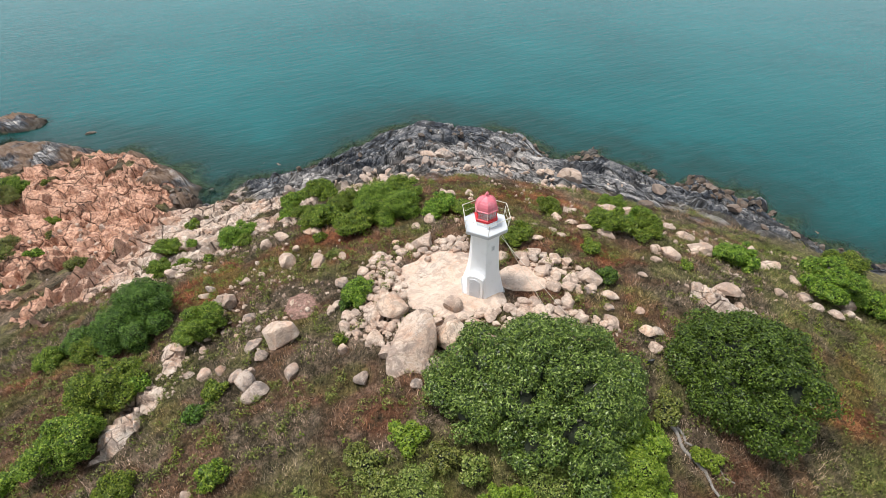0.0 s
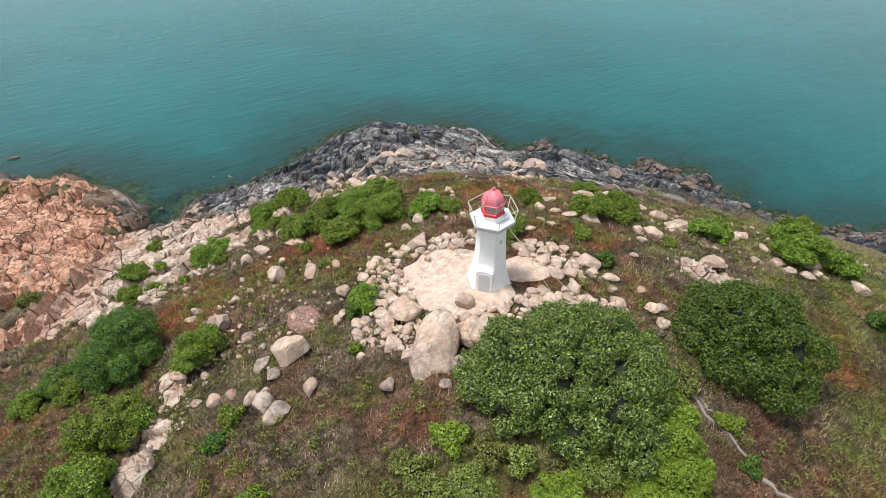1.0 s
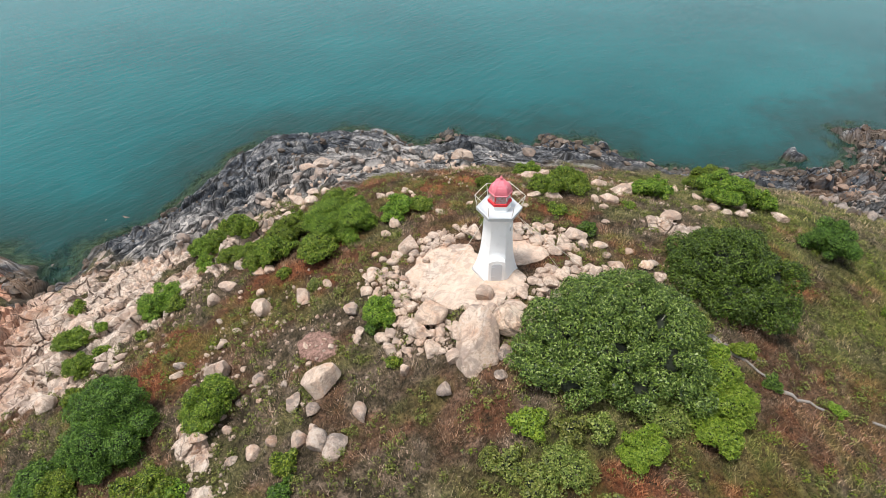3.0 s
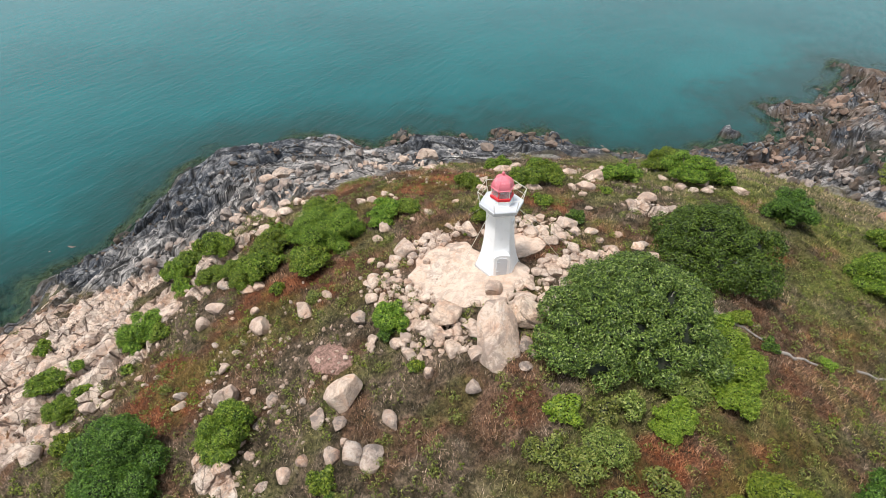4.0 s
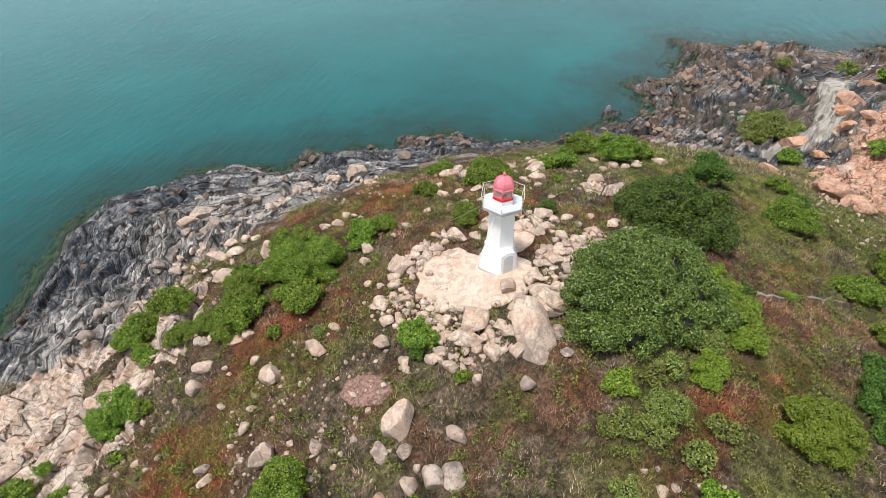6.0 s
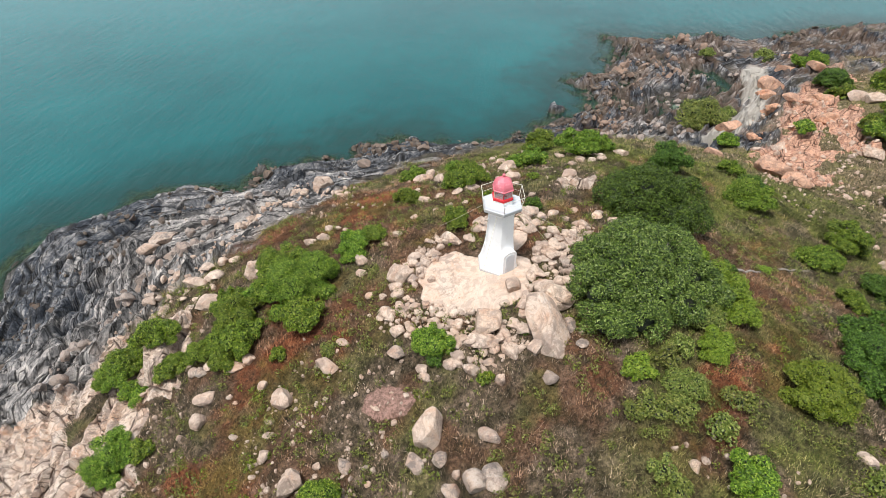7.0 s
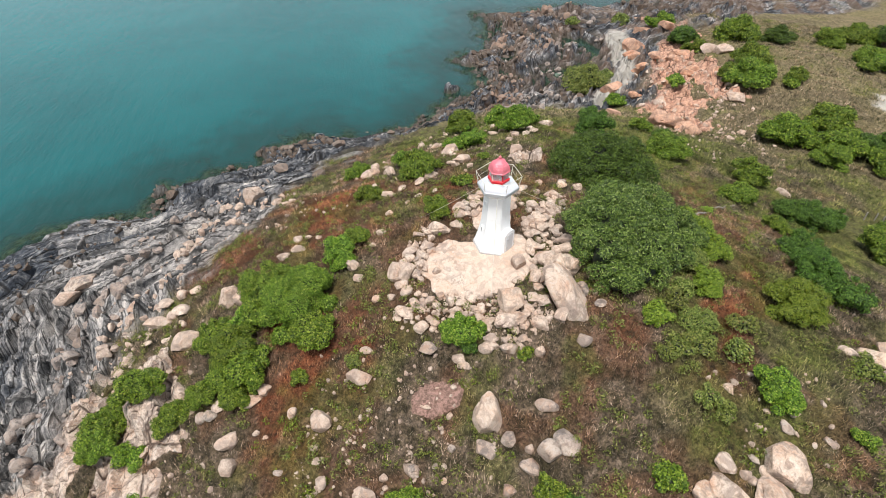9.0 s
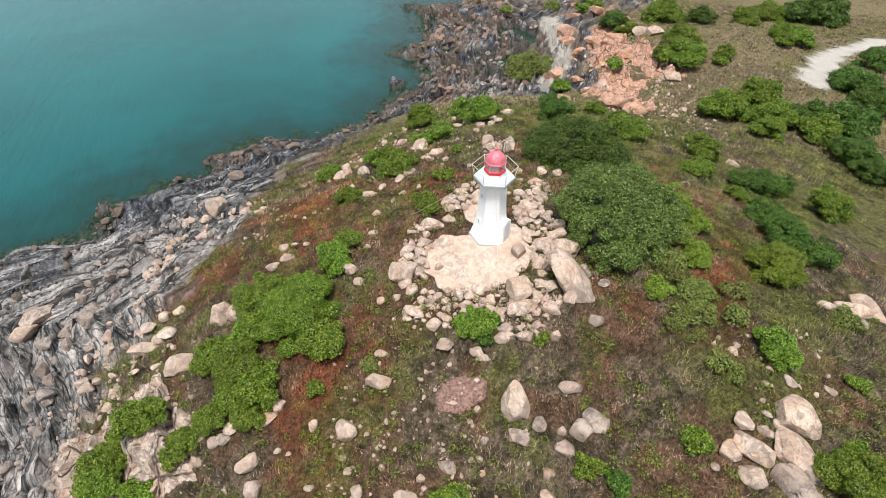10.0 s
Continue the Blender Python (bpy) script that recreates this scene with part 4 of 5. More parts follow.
for row in ((14.0, 35.9, 0.97, 0.51, -24), (19.1, 46.3, 1.41, 1.00, -25), (25.0, 39.4, 1.30, 1.06, -35), (24.1, 40.2, 1.47, 1.17, -34), (27.3, 35.5, 1.62, 1.20, -41), (28.5, 34.0, 2.22, 1.20, -43),
            (25.6, 32.6, 1.13, 0.85, -41), (26.7, 31.9, 1.31, 0.97, -43), (28.2, 32.6, 1.06, 0.88, -44), (28.9, 32.5, 0.89, 0.77, -45), (23.3, 34.0, 0.84, 0.89, -38), (23.7, 33.9, 0.67, 0.62, -38),
            (18.2, 32.3, 1.84, 0.87, -33), (24.1, 43.2, 1.55, 0.97, -32), (25.5, 43.6, 0.99, 0.73, -33), (4.6, 38.9, 0.66, 0.46, -9), (6.0, 38.4, 0.76, 0.61, -12), (8.1, 40.9, 1.11, 0.79, -14),):
    boulder(*row, GRANITE, 'round')
for row in ((8.6, 44.2, 1.27, 0.66, -13), (13.2, 46.7, 2.23, 0.81, -18), (6.5, 37.0, 0.79, 0.40, -13), (14.2, 42.8, 0.94, 1.10, -21), (12.1, 33.3, 0.82, 0.53, -24), (18.4, 38.9, 0.55, 0.44, -28),
            (20.1, 36.0, 0.59, 0.43, -32), (20.7, 35.8, 0.55, 0.44, -33), (15.0, 32.1, 0.44, 0.34, -29), (3.9, 34.0, 1.15, 1.04, -10), (10.5, 28.5, 0.72, 0.72, -25), (7.1, 26.0, 0.49, 0.49, -20),
            (7.1, 26.9, 0.45, 0.40, -19), (7.9, 26.2, 0.45, 0.67, -21), (10.5, 25.1, 0.90, 0.99, -28), (-3.6, 27.4, 0.71, 0.71, -40), (5.7, 29.1, 0.75, 0.50, -50), (-0.3, 39.2, 0.89, 0.77, -32),):
    boulder(*row, GRANITE, 'round')
for row in ((-6.1, 33.9, 0.51, 0.51, -28), (-17.3, 28.2, 0.39, 0.42, -8), (-18.4, 31.4, 0.41, 0.38, -4), (-17.6, 34.1, 0.43, 0.47, -5), (-19.4, 27.1, 0.52, 0.52, -2), (-24.8, 40.3, 0.67, 0.57, 7),
            (-27.2, 39.5, 1.04, 0.68, 12), (-28.4, 40.1, 1.22, 1.33, 13), (-28.0, 40.3, 1.21, 1.10, 13), (-26.6, 41.3, 0.48, 0.48, 10), (-27.0, 40.5, 1.06, 0.48, 11), (-31.6, 49.2, 2.62, 1.31, 15),
            (-32.5, 38.8, 1.64, 2.19, 21), (66.5, 16.1, 2.41, 1.61, -96), (30.7, 2.9, 1.97, 1.39, -111), (66.4, 4.5, 3.37, 1.01, -103), (6.9, 41.9, 1.10, 0.88, -55), (15.0, 38.3, 0.94, 0.47, -64),):
    boulder(*row, GRANITE, 'round')
for row in ((26.2, 36.6, 1.29, 0.84, -70), (2.8, 39.9, 0.74, 0.70, -54), (-0.5, 45.1, 0.59, 0.51, -45), (7.8, 54.0, 1.05, 0.68, -45), (8.8, 54.0, 0.85, 0.40, -45), (10.1, 64.6, 1.79, 0.90, -39),
            (8.5, 61.1, 1.16, 1.16, -40), (6.9, 41.3, 0.65, 0.43, -56), (79.2, 4.1, 3.69, 1.92, -96), (89.9, 7.7, 3.99, 1.44, -94), (88.4, 5.5, 4.00, 1.44, -95), (31.2, 31.1, 1.81, 1.09, -77),
            (35.4, 36.0, 1.23, 1.70, -73),):
    boulder(*row, GRANITE, 'round')
for row in ((-4.4, 35.8, 2.15, 2.40, -74), (-12.8, 35.5, 1.73, 1.41, -69), (-0.6, 26.0, 1.62, 1.72, -93), (-7.2, 27.0, 1.96, 1.54, -91), (-6.8, 25.1, 1.27, 1.27, -95), (-3.1, 26.3, 1.00, 1.74, -92),
            (-6.8, 29.6, 1.23, 0.66, -85), (-5.8, 23.9, 0.96, 1.44, -98), (-6.4, 31.4, 0.81, 0.95, -82), (-11.7, 10.6, 2.95, 2.6, -128), (-13.9, 11.4, 2.56, 2.24, -130), (-14.2, 13.7, 2.44, 1.90, -126),
            (-7.7, 49.5, 1.96, 2.27, -49), (-7.6, 48.3, 1.37, 2.05, -51), (-11.3, 51.5, 2.41, 2.10, -42), (-18.2, 42.6, 1.54, 1.17, -44), (-13.9, 54.6, 0.79, 1.32, -35), (-5.8, 73.5, 2.81, 2.35, -30),):
    boulder(*row, GRANITE, 'angular')
for row in ((10.7, 39.0, 1.66, 0.78, -18), (15.6, 37.2, 1.84, 1.26, -26), (19.2, 39.7, 2.23, 1.95, -29), (19.4, 43.2, 1.78, 1.20, -27), (26.2, 40.1, 1.64, 1.33, -36), (28.1, 46.4, 0.78, 1.34, -34),
            (4.7, 32.8, 1.13, 0.90, -12), (5.6, 31.7, 0.89, 0.67, -14), (-2.3, 36.0, 1.01, 1.01, -32), (-2.3, 35.2, 0.53, 0.99, -33), (-1.4, 34.9, 1.25, 0.64, -34), (3.8, 27.3, 1.19, 0.51, -50),
            (2.6, 27.2, 1.00, 0.50, -49), (1.8, 27.8, 0.76, 0.56, -47), (-19.6, 32.3, 1.73, 2.12, -1), (-21.0, 27.1, 1.06, 0.89, 2), (-27.1, 47.3, 1.80, 1.80, 9), (-30.3, 46.2, 1.56, 2.18, 14),):
    boulder(*row, GRANITE, 'angular')
for row in ((-31.1, 40.3, 0.67, 1.95, 18), (14.8, 46.8, 1.01, 1.45, -56), (7.0, 44.0, 1.25, 1.12, -53), (12.8, 44.3, 1.00, 1.49, -57),):
    boulder(*row, GRANITE, 'angular')
for row in ((17.3, 32.1, 0.75, 0.60, -32), (4.5, 36.3, 0.97, 0.73, -10), (10.4, 26.5, 1.15, 1.01, -26), (-22.5, 34.5, 1.05, 0.68, 4),):
    boulder(*row, PALE_GRANITE, 'round')
for row in ((-1.3, 3.9, 2.48, 1.38, -127), (-7.7, 13.5, 0.76, 0.76, -119),):
    boulder(*row, PALE_GRANITE, 'angular')
for row in ((-7.3, 33.3, 0.76, 0.62, -77), (-10.1, 31.7, 1.23, 1.32, -80), (-14.6, 22.9, 1.41, 1.79, -104), (-13.8, 22.1, 1.64, 1.55, -106), (-11.9, 23.6, 1.5, 0.7, -101), (-7.3, 22.2, 0.99, 1.17, -102),
            (-18.5, 28.9, 0.62, 0.54, -85), (-17.0, 24.6, 0.79, 0.79, -101), (-15.5, 23.7, 1.26, 1.05, -103), (-15.6, 28.3, 0.51, 0.67, -88), (-14.9, 10.9, 1.78, 0.85, -133), (-2.9, 3.8, 0.70, 0.81, -128),
            (-9.4, 8.2, 0.80, 0.61, -129), (-9.3, 10.5, 0.91, 0.77, -126), (-11.7, 12.3, 0.74, 0.56, -126), (-16.8, 45.0, 0.94, 1.11, -43), (-17.0, 45.6, 0.89, 1.01, -41), (0.6, 66.1, 2.62, 1.75, -41),):
    boulder(*row, GREY_GRANITE, 'round')
for row in ((-19.1, 38.2, 0.65, 0.50, -52), (8.3, 28.3, 0.77, 0.72, -21), (8.1, 27.3, 0.79, 0.71, -21), (25.3, 33.7, 1.26, 1.20, -40), (7.2, 29.8, 0.61, 0.74, -17), (-14.4, 25.3, 0.97, 1.16, 28),
            (11.1, 26.6, 1.03, 0.79, -27), (-3.9, 33.3, 0.61, 0.68, -32), (-3.0, 22.1, 0.43, 0.66, -50), (-4.0, 21.6, 0.85, 0.85, -49), (-19.4, 24.8, 0.84, 0.67, -3), (-16.6, 29.0, 0.53, 0.36, -9),
            (-22.2, 35.2, 1.01, 0.78, 4),):
    boulder(*row, GREY_GRANITE, 'round')
for row in ((-15.3, 26.4, 1.39, 1.05, -94), (-17.1, 30.3, 1.09, 0.97, -80), (-16.0, 11.6, 3.05, 2.2, -133), (-3.8, 73.6, 3.32, 2.37, -32), (-3.0, 22.9, 0.87, 1.45, -48),):
    boulder(*row, GREY_GRANITE, 'angular')
for row in ((88.1, 20.1, 3.43, 1.94, -88), (87.4, 19.7, 3.12, 1.87, -88), (71.4, 20.3, 2.68, 1.74, -88), (75.8, 15.0, 2.75, 1.79, -91), (89.0, 17.7, 3.23, 2.10, -89), (87.9, 13.8, 3.80, 1.52, -91),
            (119.2, 22.4, 4.84, 2.91, -87), (109.9, 16.0, 3.66, 2.38, -90),):
    boulder(*row, ORANGE_GRANITE, 'round')
for row in ((51.3, 15.5, 5.38, 2.37, -91), (49.5, 12.5, 3.77, 1.62, -93), (100.9, 22.3, 5.14, 3.42, -87), (109.7, 20.6, 5.46, 3.64, -88), (90.4, 13.1, 4.75, 2.37, -91), (80.9, 10.9, 3.23, 2.49, -93),
            (79.5, 11.2, 3.52, 1.69, -93), (96.7, 22.3, 4.11, 2.46, -87), (73.0, 24.8, 4.10, 1.64, -85), (51.4, 23.5, 2.80, 1.46, -85),):
    boulder(*row, ORANGE_GRANITE, 'angular')
for row in ((26.4, 68.1, 2.14, 1.78, -47), (59.1, 57.6, 1.57, 1.11, -65), (48.5, 56.7, 1.51, 0.59, -63), (40.2, 58.7, 1.57, 0.94, -59), (43.8, 59.4, 1.22, 0.65, -59), (35.3, 56.4, 1.13, 0.60, -58),
            (39.0, 55.8, 1.37, 0.68, -60), (18.5, 84.9, 1.23, 1.23, -35), (33.8, 81.4, 1.31, 1.05, -44), (57.5, 58.8, 1.19, 0.83, -64), (63.3, 53.3, 1.41, 0.85, -68), (54.9, 47.8, 1.35, 0.81, -70),
            (62.6, 49.4, 1.22, 0.93, -70), (60.6, 47.2, 1.35, 0.90, -71), (57.0, 49.9, 1.06, 0.62, -69), (61.9, 46.8, 1.39, 0.93, -71), (37.4, 69.2, 1.64, 1.07, -52), (-40.6, 75.0, 1.22, 0.94, 28),):
    boulder(*row, DARK_ROCK, 'round')
for row in ((-34.3, 83.4, 1.96, 0.98, 21), (-31.9, 82.9, 2.14, 0.87, 20), (-70.4, 93.9, 2.70, 0.86, 36), (102.8, 59.0, 2.37, 0.91, -72), (122.8, 61.9, 1.65, 0.82, -73), (68.3, 50.2, 1.83, 1.13, -71),):
    boulder(*row, DARK_ROCK, 'round')
for row in ((19.7, 83.3, 1.62, 2.03, -36), (36.5, 73.6, 2.56, 1.71, -49), (53.7, 63.1, 1.63, 1.18, -61), (34.7, 62.8, 2.10, 1.35, -54), (48.6, 65.4, 1.94, 0.62, -58), (21.2, 58.4, 1.92, 1.28, -50),):
    boulder(*row, DARK_ROCK, 'angular')


# ---- foliage ----
def leaf_material(name, stops, gloss=0.45):
    m, n, l, bsdf = shader(name)
    geo, info = n.new("ShaderNodeNewGeometry"), n.new("ShaderNodeObjectInfo")
    col = ramp(n, l, geo.outputs["Random Per Island"], stops)
    tone = n.new("ShaderNodeHueSaturation")
    l.new(col, tone.inputs["Color"])
    l.new(maths(n, l, "ADD", 0.8, maths(n, l, "MULTIPLY", info.outputs["Random"], 0.4)), tone.inputs["Value"])
    l.new(maths(n, l, "ADD", 0.485, maths(n, l, "MULTIPLY", info.outputs["Random"], 0.03)), tone.inputs["Hue"])
    l.new(tone.outputs[0], bsdf.inputs["Base Color"])
    bsdf.inputs["Roughness"].default_value = gloss
    bsdf.inputs["Specular IOR Level"].default_value = 0.3
    thin = n.new("ShaderNodeBsdfTranslucent")
    l.new(tone.outputs[0], thin.inputs["Color"])
    mix = n.new("ShaderNodeMixShader")
    mix.inputs[0].default_value = 0.22
    l.new(bsdf.outputs[0], mix.inputs[1])
    l.new(thin.outputs[0], mix.inputs[2])
    l.new(mix.outputs[0], n["Material Output"].inputs["Surface"])
    return m


LEAF = {"green": leaf_material("green_leaves", [(0.0, (0.02, 0.045, 0.005)), (0.5, (0.105, 0.178, 0.014)), (0.9, (0.26, 0.36, 0.034)), (1.0, (0.44, 0.46, 0.09))]),
        "dark": leaf_material("dark_leaves", [(0.0, (0.014, 0.032, 0.005)), (0.6, (0.068, 0.135, 0.015)), (1.0, (0.18, 0.28, 0.04))]),
        "light": leaf_material("light_leaves", [(0.0, (0.055, 0.105, 0.01)), (0.6, (0.19, 0.28, 0.022)), (1.0, (0.28, 0.34, 0.05))]),
        "olive": leaf_material("olive_leaves", [(0.0, (0.06, 0.075, 0.016)), (0.6, (0.16, 0.20, 0.035)), (1.0, (0.32, 0.32, 0.09))]),
        "tree": leaf_material("tree_leaves", [(0.0, (0.014, 0.028, 0.007)), (0.45, (0.075, 0.118, 0.022)), (0.9, (0.21, 0.275, 0.05)), (1.0, (0.38, 0.43, 0.16))], 0.35)}
# Solid cores stand in for inner foliage, its shade put into the near-black colour.
INNER = plain("inner_foliage_shade", (0.012, 0.018, 0.007), 0.9, 0, (0.05, 0.04, 0.025), 0.5)
BARK = plain("grey_bark", (0.30, 0.27, 0.24), 0.9, 0, (0.12, 0.1, 0.085), 0.6, 6.0)
DEAD_WOOD = plain("weathered_grey_timber", (0.26, 0.235, 0.21), 0.9, 0, (0.12, 0.10, 0.09), 0.6, 5.0)


def leaf_cloud(blobs, density, leaf, seed, slender=0.5, low=-0.3):
    """Leaves over the outer shell of rounded lumps: three corners for each."""
    rs = np.random.RandomState(seed)
    centres = np.array([b[:3] for b in blobs], float)
    radii = np.array([b[3] for b in blobs], float)
    spots, outs = [], []
    for c, r in zip(centres, radii):
        count = max(12, int(4 * math.pi * r * r * density))
        d = rs.normal(size=(count, 3))
        d /= np.linalg.norm(d, axis=1)[:, None]
        d = d[d[:, 2] > low]
        wav = 1 + 0.16 * np.sin(d[:, :1] * 7 + seed) * np.sin(d[:, 1:2] * 6 + c[0]) + 0.10 * np.sin(d[:, 2:3] * 9 + c[1])
        p = c + d * r * wav * (1.06 - 0.36 * rs.rand(len(d), 1) ** 2) * (1, 1, 0.86)
        near = np.linalg.norm(centres - c, axis=1) < radii + r
        gap = np.linalg.norm((p[:, None] - centres[near][None]) / (1, 1, 0.86), axis=2) / radii[near][None]
        keep = (gap > 0.70).all(1) & (p[:, 2] > 0.02)
        spots.append(p[keep])
        outs.append(d[keep])
    p, d = np.concatenate(spots), np.concatenate(outs)
    k = len(p)
    nrm = d + rs.normal(size=(k, 3)) * 0.6 + (0, 0, 0.45)
    nrm /= np.linalg.norm(nrm, axis=1)[:, None]
    run = np.cross(nrm, rs.normal(size=(k, 3)))
    run /= np.linalg.norm(run, axis=1)[:, None]
    side = np.cross(nrm, run)
    size = leaf * (0.6 + 0.8 * rs.rand(k, 1))
    tri = np.stack([p - run * size * 0.5 - side * size * slender * 0.5, p - run * size * 0.3 + side * size * slender * 0.6, p + run * size * 0.6 - nrm * size * 0.12], 1)
    return tri.reshape(-1, 3)


def triangle_mesh(name, pts, extra=()):
    """Loose triangles from their corners, and further faces from (vertices, triangles) pairs in a second material."""
    tris = [np.arange(len(pts)).reshape(-1, 3)]
    all_pts, start = [pts], len(pts)
    for v, f in extra:
        all_pts.append(v)
        tris.append(f + start)
        start += len(v)
    pts, tris = np.concatenate(all_pts), np.concatenate(tris)
    me = bpy.data.meshes.new(name)
    me.vertices.add(len(pts))
    me.vertices.foreach_set("co", np.ascontiguousarray(pts, dtype=np.float32).ravel())
    me.loops.add(tris.size)
    me.loops.foreach_set("vertex_index", tris.ravel().astype(np.int32))
    me.polygons.add(len(tris))
    me.polygons.foreach_set("loop_start", np.arange(0, tris.size, 3, dtype=np.int32))
    me.update(calc_edges=True)
    return me


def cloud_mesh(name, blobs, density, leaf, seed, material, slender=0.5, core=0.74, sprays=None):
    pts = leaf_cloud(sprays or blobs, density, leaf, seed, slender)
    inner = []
    # One dark core per lump, painting the shade seen through gaps between leaves.
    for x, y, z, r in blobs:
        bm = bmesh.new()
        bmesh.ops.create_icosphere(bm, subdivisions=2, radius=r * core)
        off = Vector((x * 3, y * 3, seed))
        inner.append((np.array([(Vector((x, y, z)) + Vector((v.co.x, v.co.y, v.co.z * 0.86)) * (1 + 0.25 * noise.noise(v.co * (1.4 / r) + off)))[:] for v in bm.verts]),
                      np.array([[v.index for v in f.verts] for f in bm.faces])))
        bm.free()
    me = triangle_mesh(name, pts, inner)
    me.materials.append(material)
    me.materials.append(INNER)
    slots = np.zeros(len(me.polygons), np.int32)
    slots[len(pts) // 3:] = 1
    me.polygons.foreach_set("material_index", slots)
    return me


def sprays_on(blobs, seed, lo=0.28, hi=0.72, per=2.8):
    """Small leafy clumps set over the outside of the crown's large lumps."""
    rs = np.random.RandomState(seed)
    out = []
    for x, y, z, r in blobs:
        for k in range(int(4 * math.pi * r * r * per * 0.62)):
            d = rs.normal(size=3)
            d /= np.linalg.norm(d)
            if d[2] < -0.35:
                continue
            q = np.array((x, y, z)) + d * r * rs.uniform(0.76, 1.08) * (1, 1, 0.86)
            if q[2] < 0.25 or any(np.linalg.norm((q - b[:3]) / (1, 1, 0.86)) < 0.72 * b[3] for b in blobs):
                continue
            out.append((*q, rs.uniform(lo, hi)))
    return out


def shrub_blobs(width, flat, seed):
    rnd = random.Random(seed)
    r = width / 2
    lumps = [(0, 0, r * flat * 0.4, r * 0.55)]
    for k in range(12 if width < 3 else 26):
        a, q = rnd.uniform(0, 2 * math.pi), r * (0.2 + 0.62 * math.sqrt(rnd.random()))
        size = r * rnd.uniform(0.14, 0.34)
        lumps.append((q * math.cos(a), q * math.sin(a) * 0.85, max(0.12 * r, r * flat * (0.95 - 0.75 * (q / r) ** 2) - size * 0.5 + rnd.uniform(-0.14, 0.24) * r), size))
    return lumps


SHRUBS, SHRUB_PICK = {}, random.Random(9)
SHRUB_WORDS = {"green": "bright green leafy shrub growing low on the slope", "dark": "dense dark green shrub with a rounded crown",
               "light": "fresh light green shrub with loose foliage", "olive": "sparse olive green bush among dry grass"}


def stems(bm, blobs, width, rnd):
    for x, y, z, r in blobs[1:7]:
        rod(bm, (x * 0.15, y * 0.15, -0.25), (x * 0.8, y * 0.8, max(z, 0.1)), 0.015 + 0.012 * width, 5)


def shrub(x, y, width, tone):
    far = x > 45
    sizes = (0.9, 1.8, 3.2, 5.0, 8.0)
    nominal = min(sizes, key=lambda s: abs(math.log(s / max(width, 0.7))))
    key = (nominal, tone, far, SHRUB_PICK.randrange(3))
    if key not in SHRUBS:
        flat = {0.9: 1.1, 1.8: 1.1, 3.2: 1.1, 5.0: 1.12, 8.0: 0.9}[nominal]
        blobs = shrub_blobs(nominal, flat, key[3] * 17 + int(nominal * 10))
        density = (110 if far else 420) * (0.5 if tone == "olive" else 1.0)
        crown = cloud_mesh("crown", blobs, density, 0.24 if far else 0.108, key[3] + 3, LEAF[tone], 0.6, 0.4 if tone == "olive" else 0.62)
        bm = bmesh.new()
        stems(bm, blobs, nominal, SHRUB_PICK)
        wood = bpy.data.meshes.new("stems")
        bm.to_mesh(wood)
        bm.free()
        wood.materials.append(BARK)
        SHRUBS[key] = (crown, wood)
    crown, wood = SHRUBS[key]
    base = new("shrub")
    s = width / nominal
    e = 0.35 * width
    gx_, gy_ = (land(x + e, y) - land(x - e, y)) / (2 * e), (land(x, y + e) - land(x, y - e)) / (2 * e)
    lean = Vector((-gx_, -gy_, 1.6)).normalized().to_track_quat("Z", "Y").to_matrix().to_4x4()
    base.matrix_world = Matrix.Translation((x, y, land(x, y) - 0.06 * width)) @ lean @ pose(0, 0, 0, 0, 0, SHRUB_PICK.uniform(0, 360)) @ Matrix.Diagonal((s, s, s, 1))
    tagged(base, ("broad thicket, " if width > 5 else "") + SHRUB_WORDS[tone], "shrub", group="shrubs on the headland")
    for name, me in (("crown", crown), ("stems", wood)):
        ob = new(name, me)
        ob.parent = base
    return base


def limb(bm, pts, r0, r1):
    """A tapering, bending branch."""
    last = None
    for k, q in enumerate(pts):
        f = k / (len(pts) - 1)
        r = r0 + (r1 - r0) * f
        ring = [bm.verts.new(Vector(q) + Vector((r * math.cos(a), r * math.sin(a), 0))) for a in np.linspace(0, 2 * math.pi, 7)[:-1]]
        if last:
            for j in range(6):
                bm.faces.new((last[j], last[(j + 1) % 6], ring[(j + 1) % 6], ring[j]))
        last = ring


def build_tree(x, y, blobs, label, density, leaf, tone, slender):
    base = new("tree")
    base.matrix_world = pose(x, y, land(x, y))
    tagged(base, label, "tree")
    bm = bmesh.new()
    limb(bm, [(0, 0, -0.5), (0.1, 0.1, 0.4), (-0.1, 0.3, 0.9), (0.0, 0.4, 1.5)], 0.34, 0.2)
    part("trunk", bm, BARK, base, smooth=True)
    rnd = random.Random(int(x * 10))
    for bx, by, bz, r in blobs:
        bm = bmesh.new()
        mid = (bx * 0.5 + rnd.uniform(-0.3, 0.3), by * 0.5 + rnd.uniform(-0.3, 0.3), 0.6 + bz * 0.5)
        limb(bm, [(0.0, 0.2, 0.7), (bx * 0.25, by * 0.25, 0.9 + bz * 0.2), mid, (bx * 0.8, by * 0.8, bz), (bx, by, bz + r * 0.6)], 0.14, 0.03)
        part("limb", bm, BARK, base, smooth=True)
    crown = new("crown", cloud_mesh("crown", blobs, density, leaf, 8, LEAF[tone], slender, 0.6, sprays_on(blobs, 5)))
    crown.parent = base
    return base


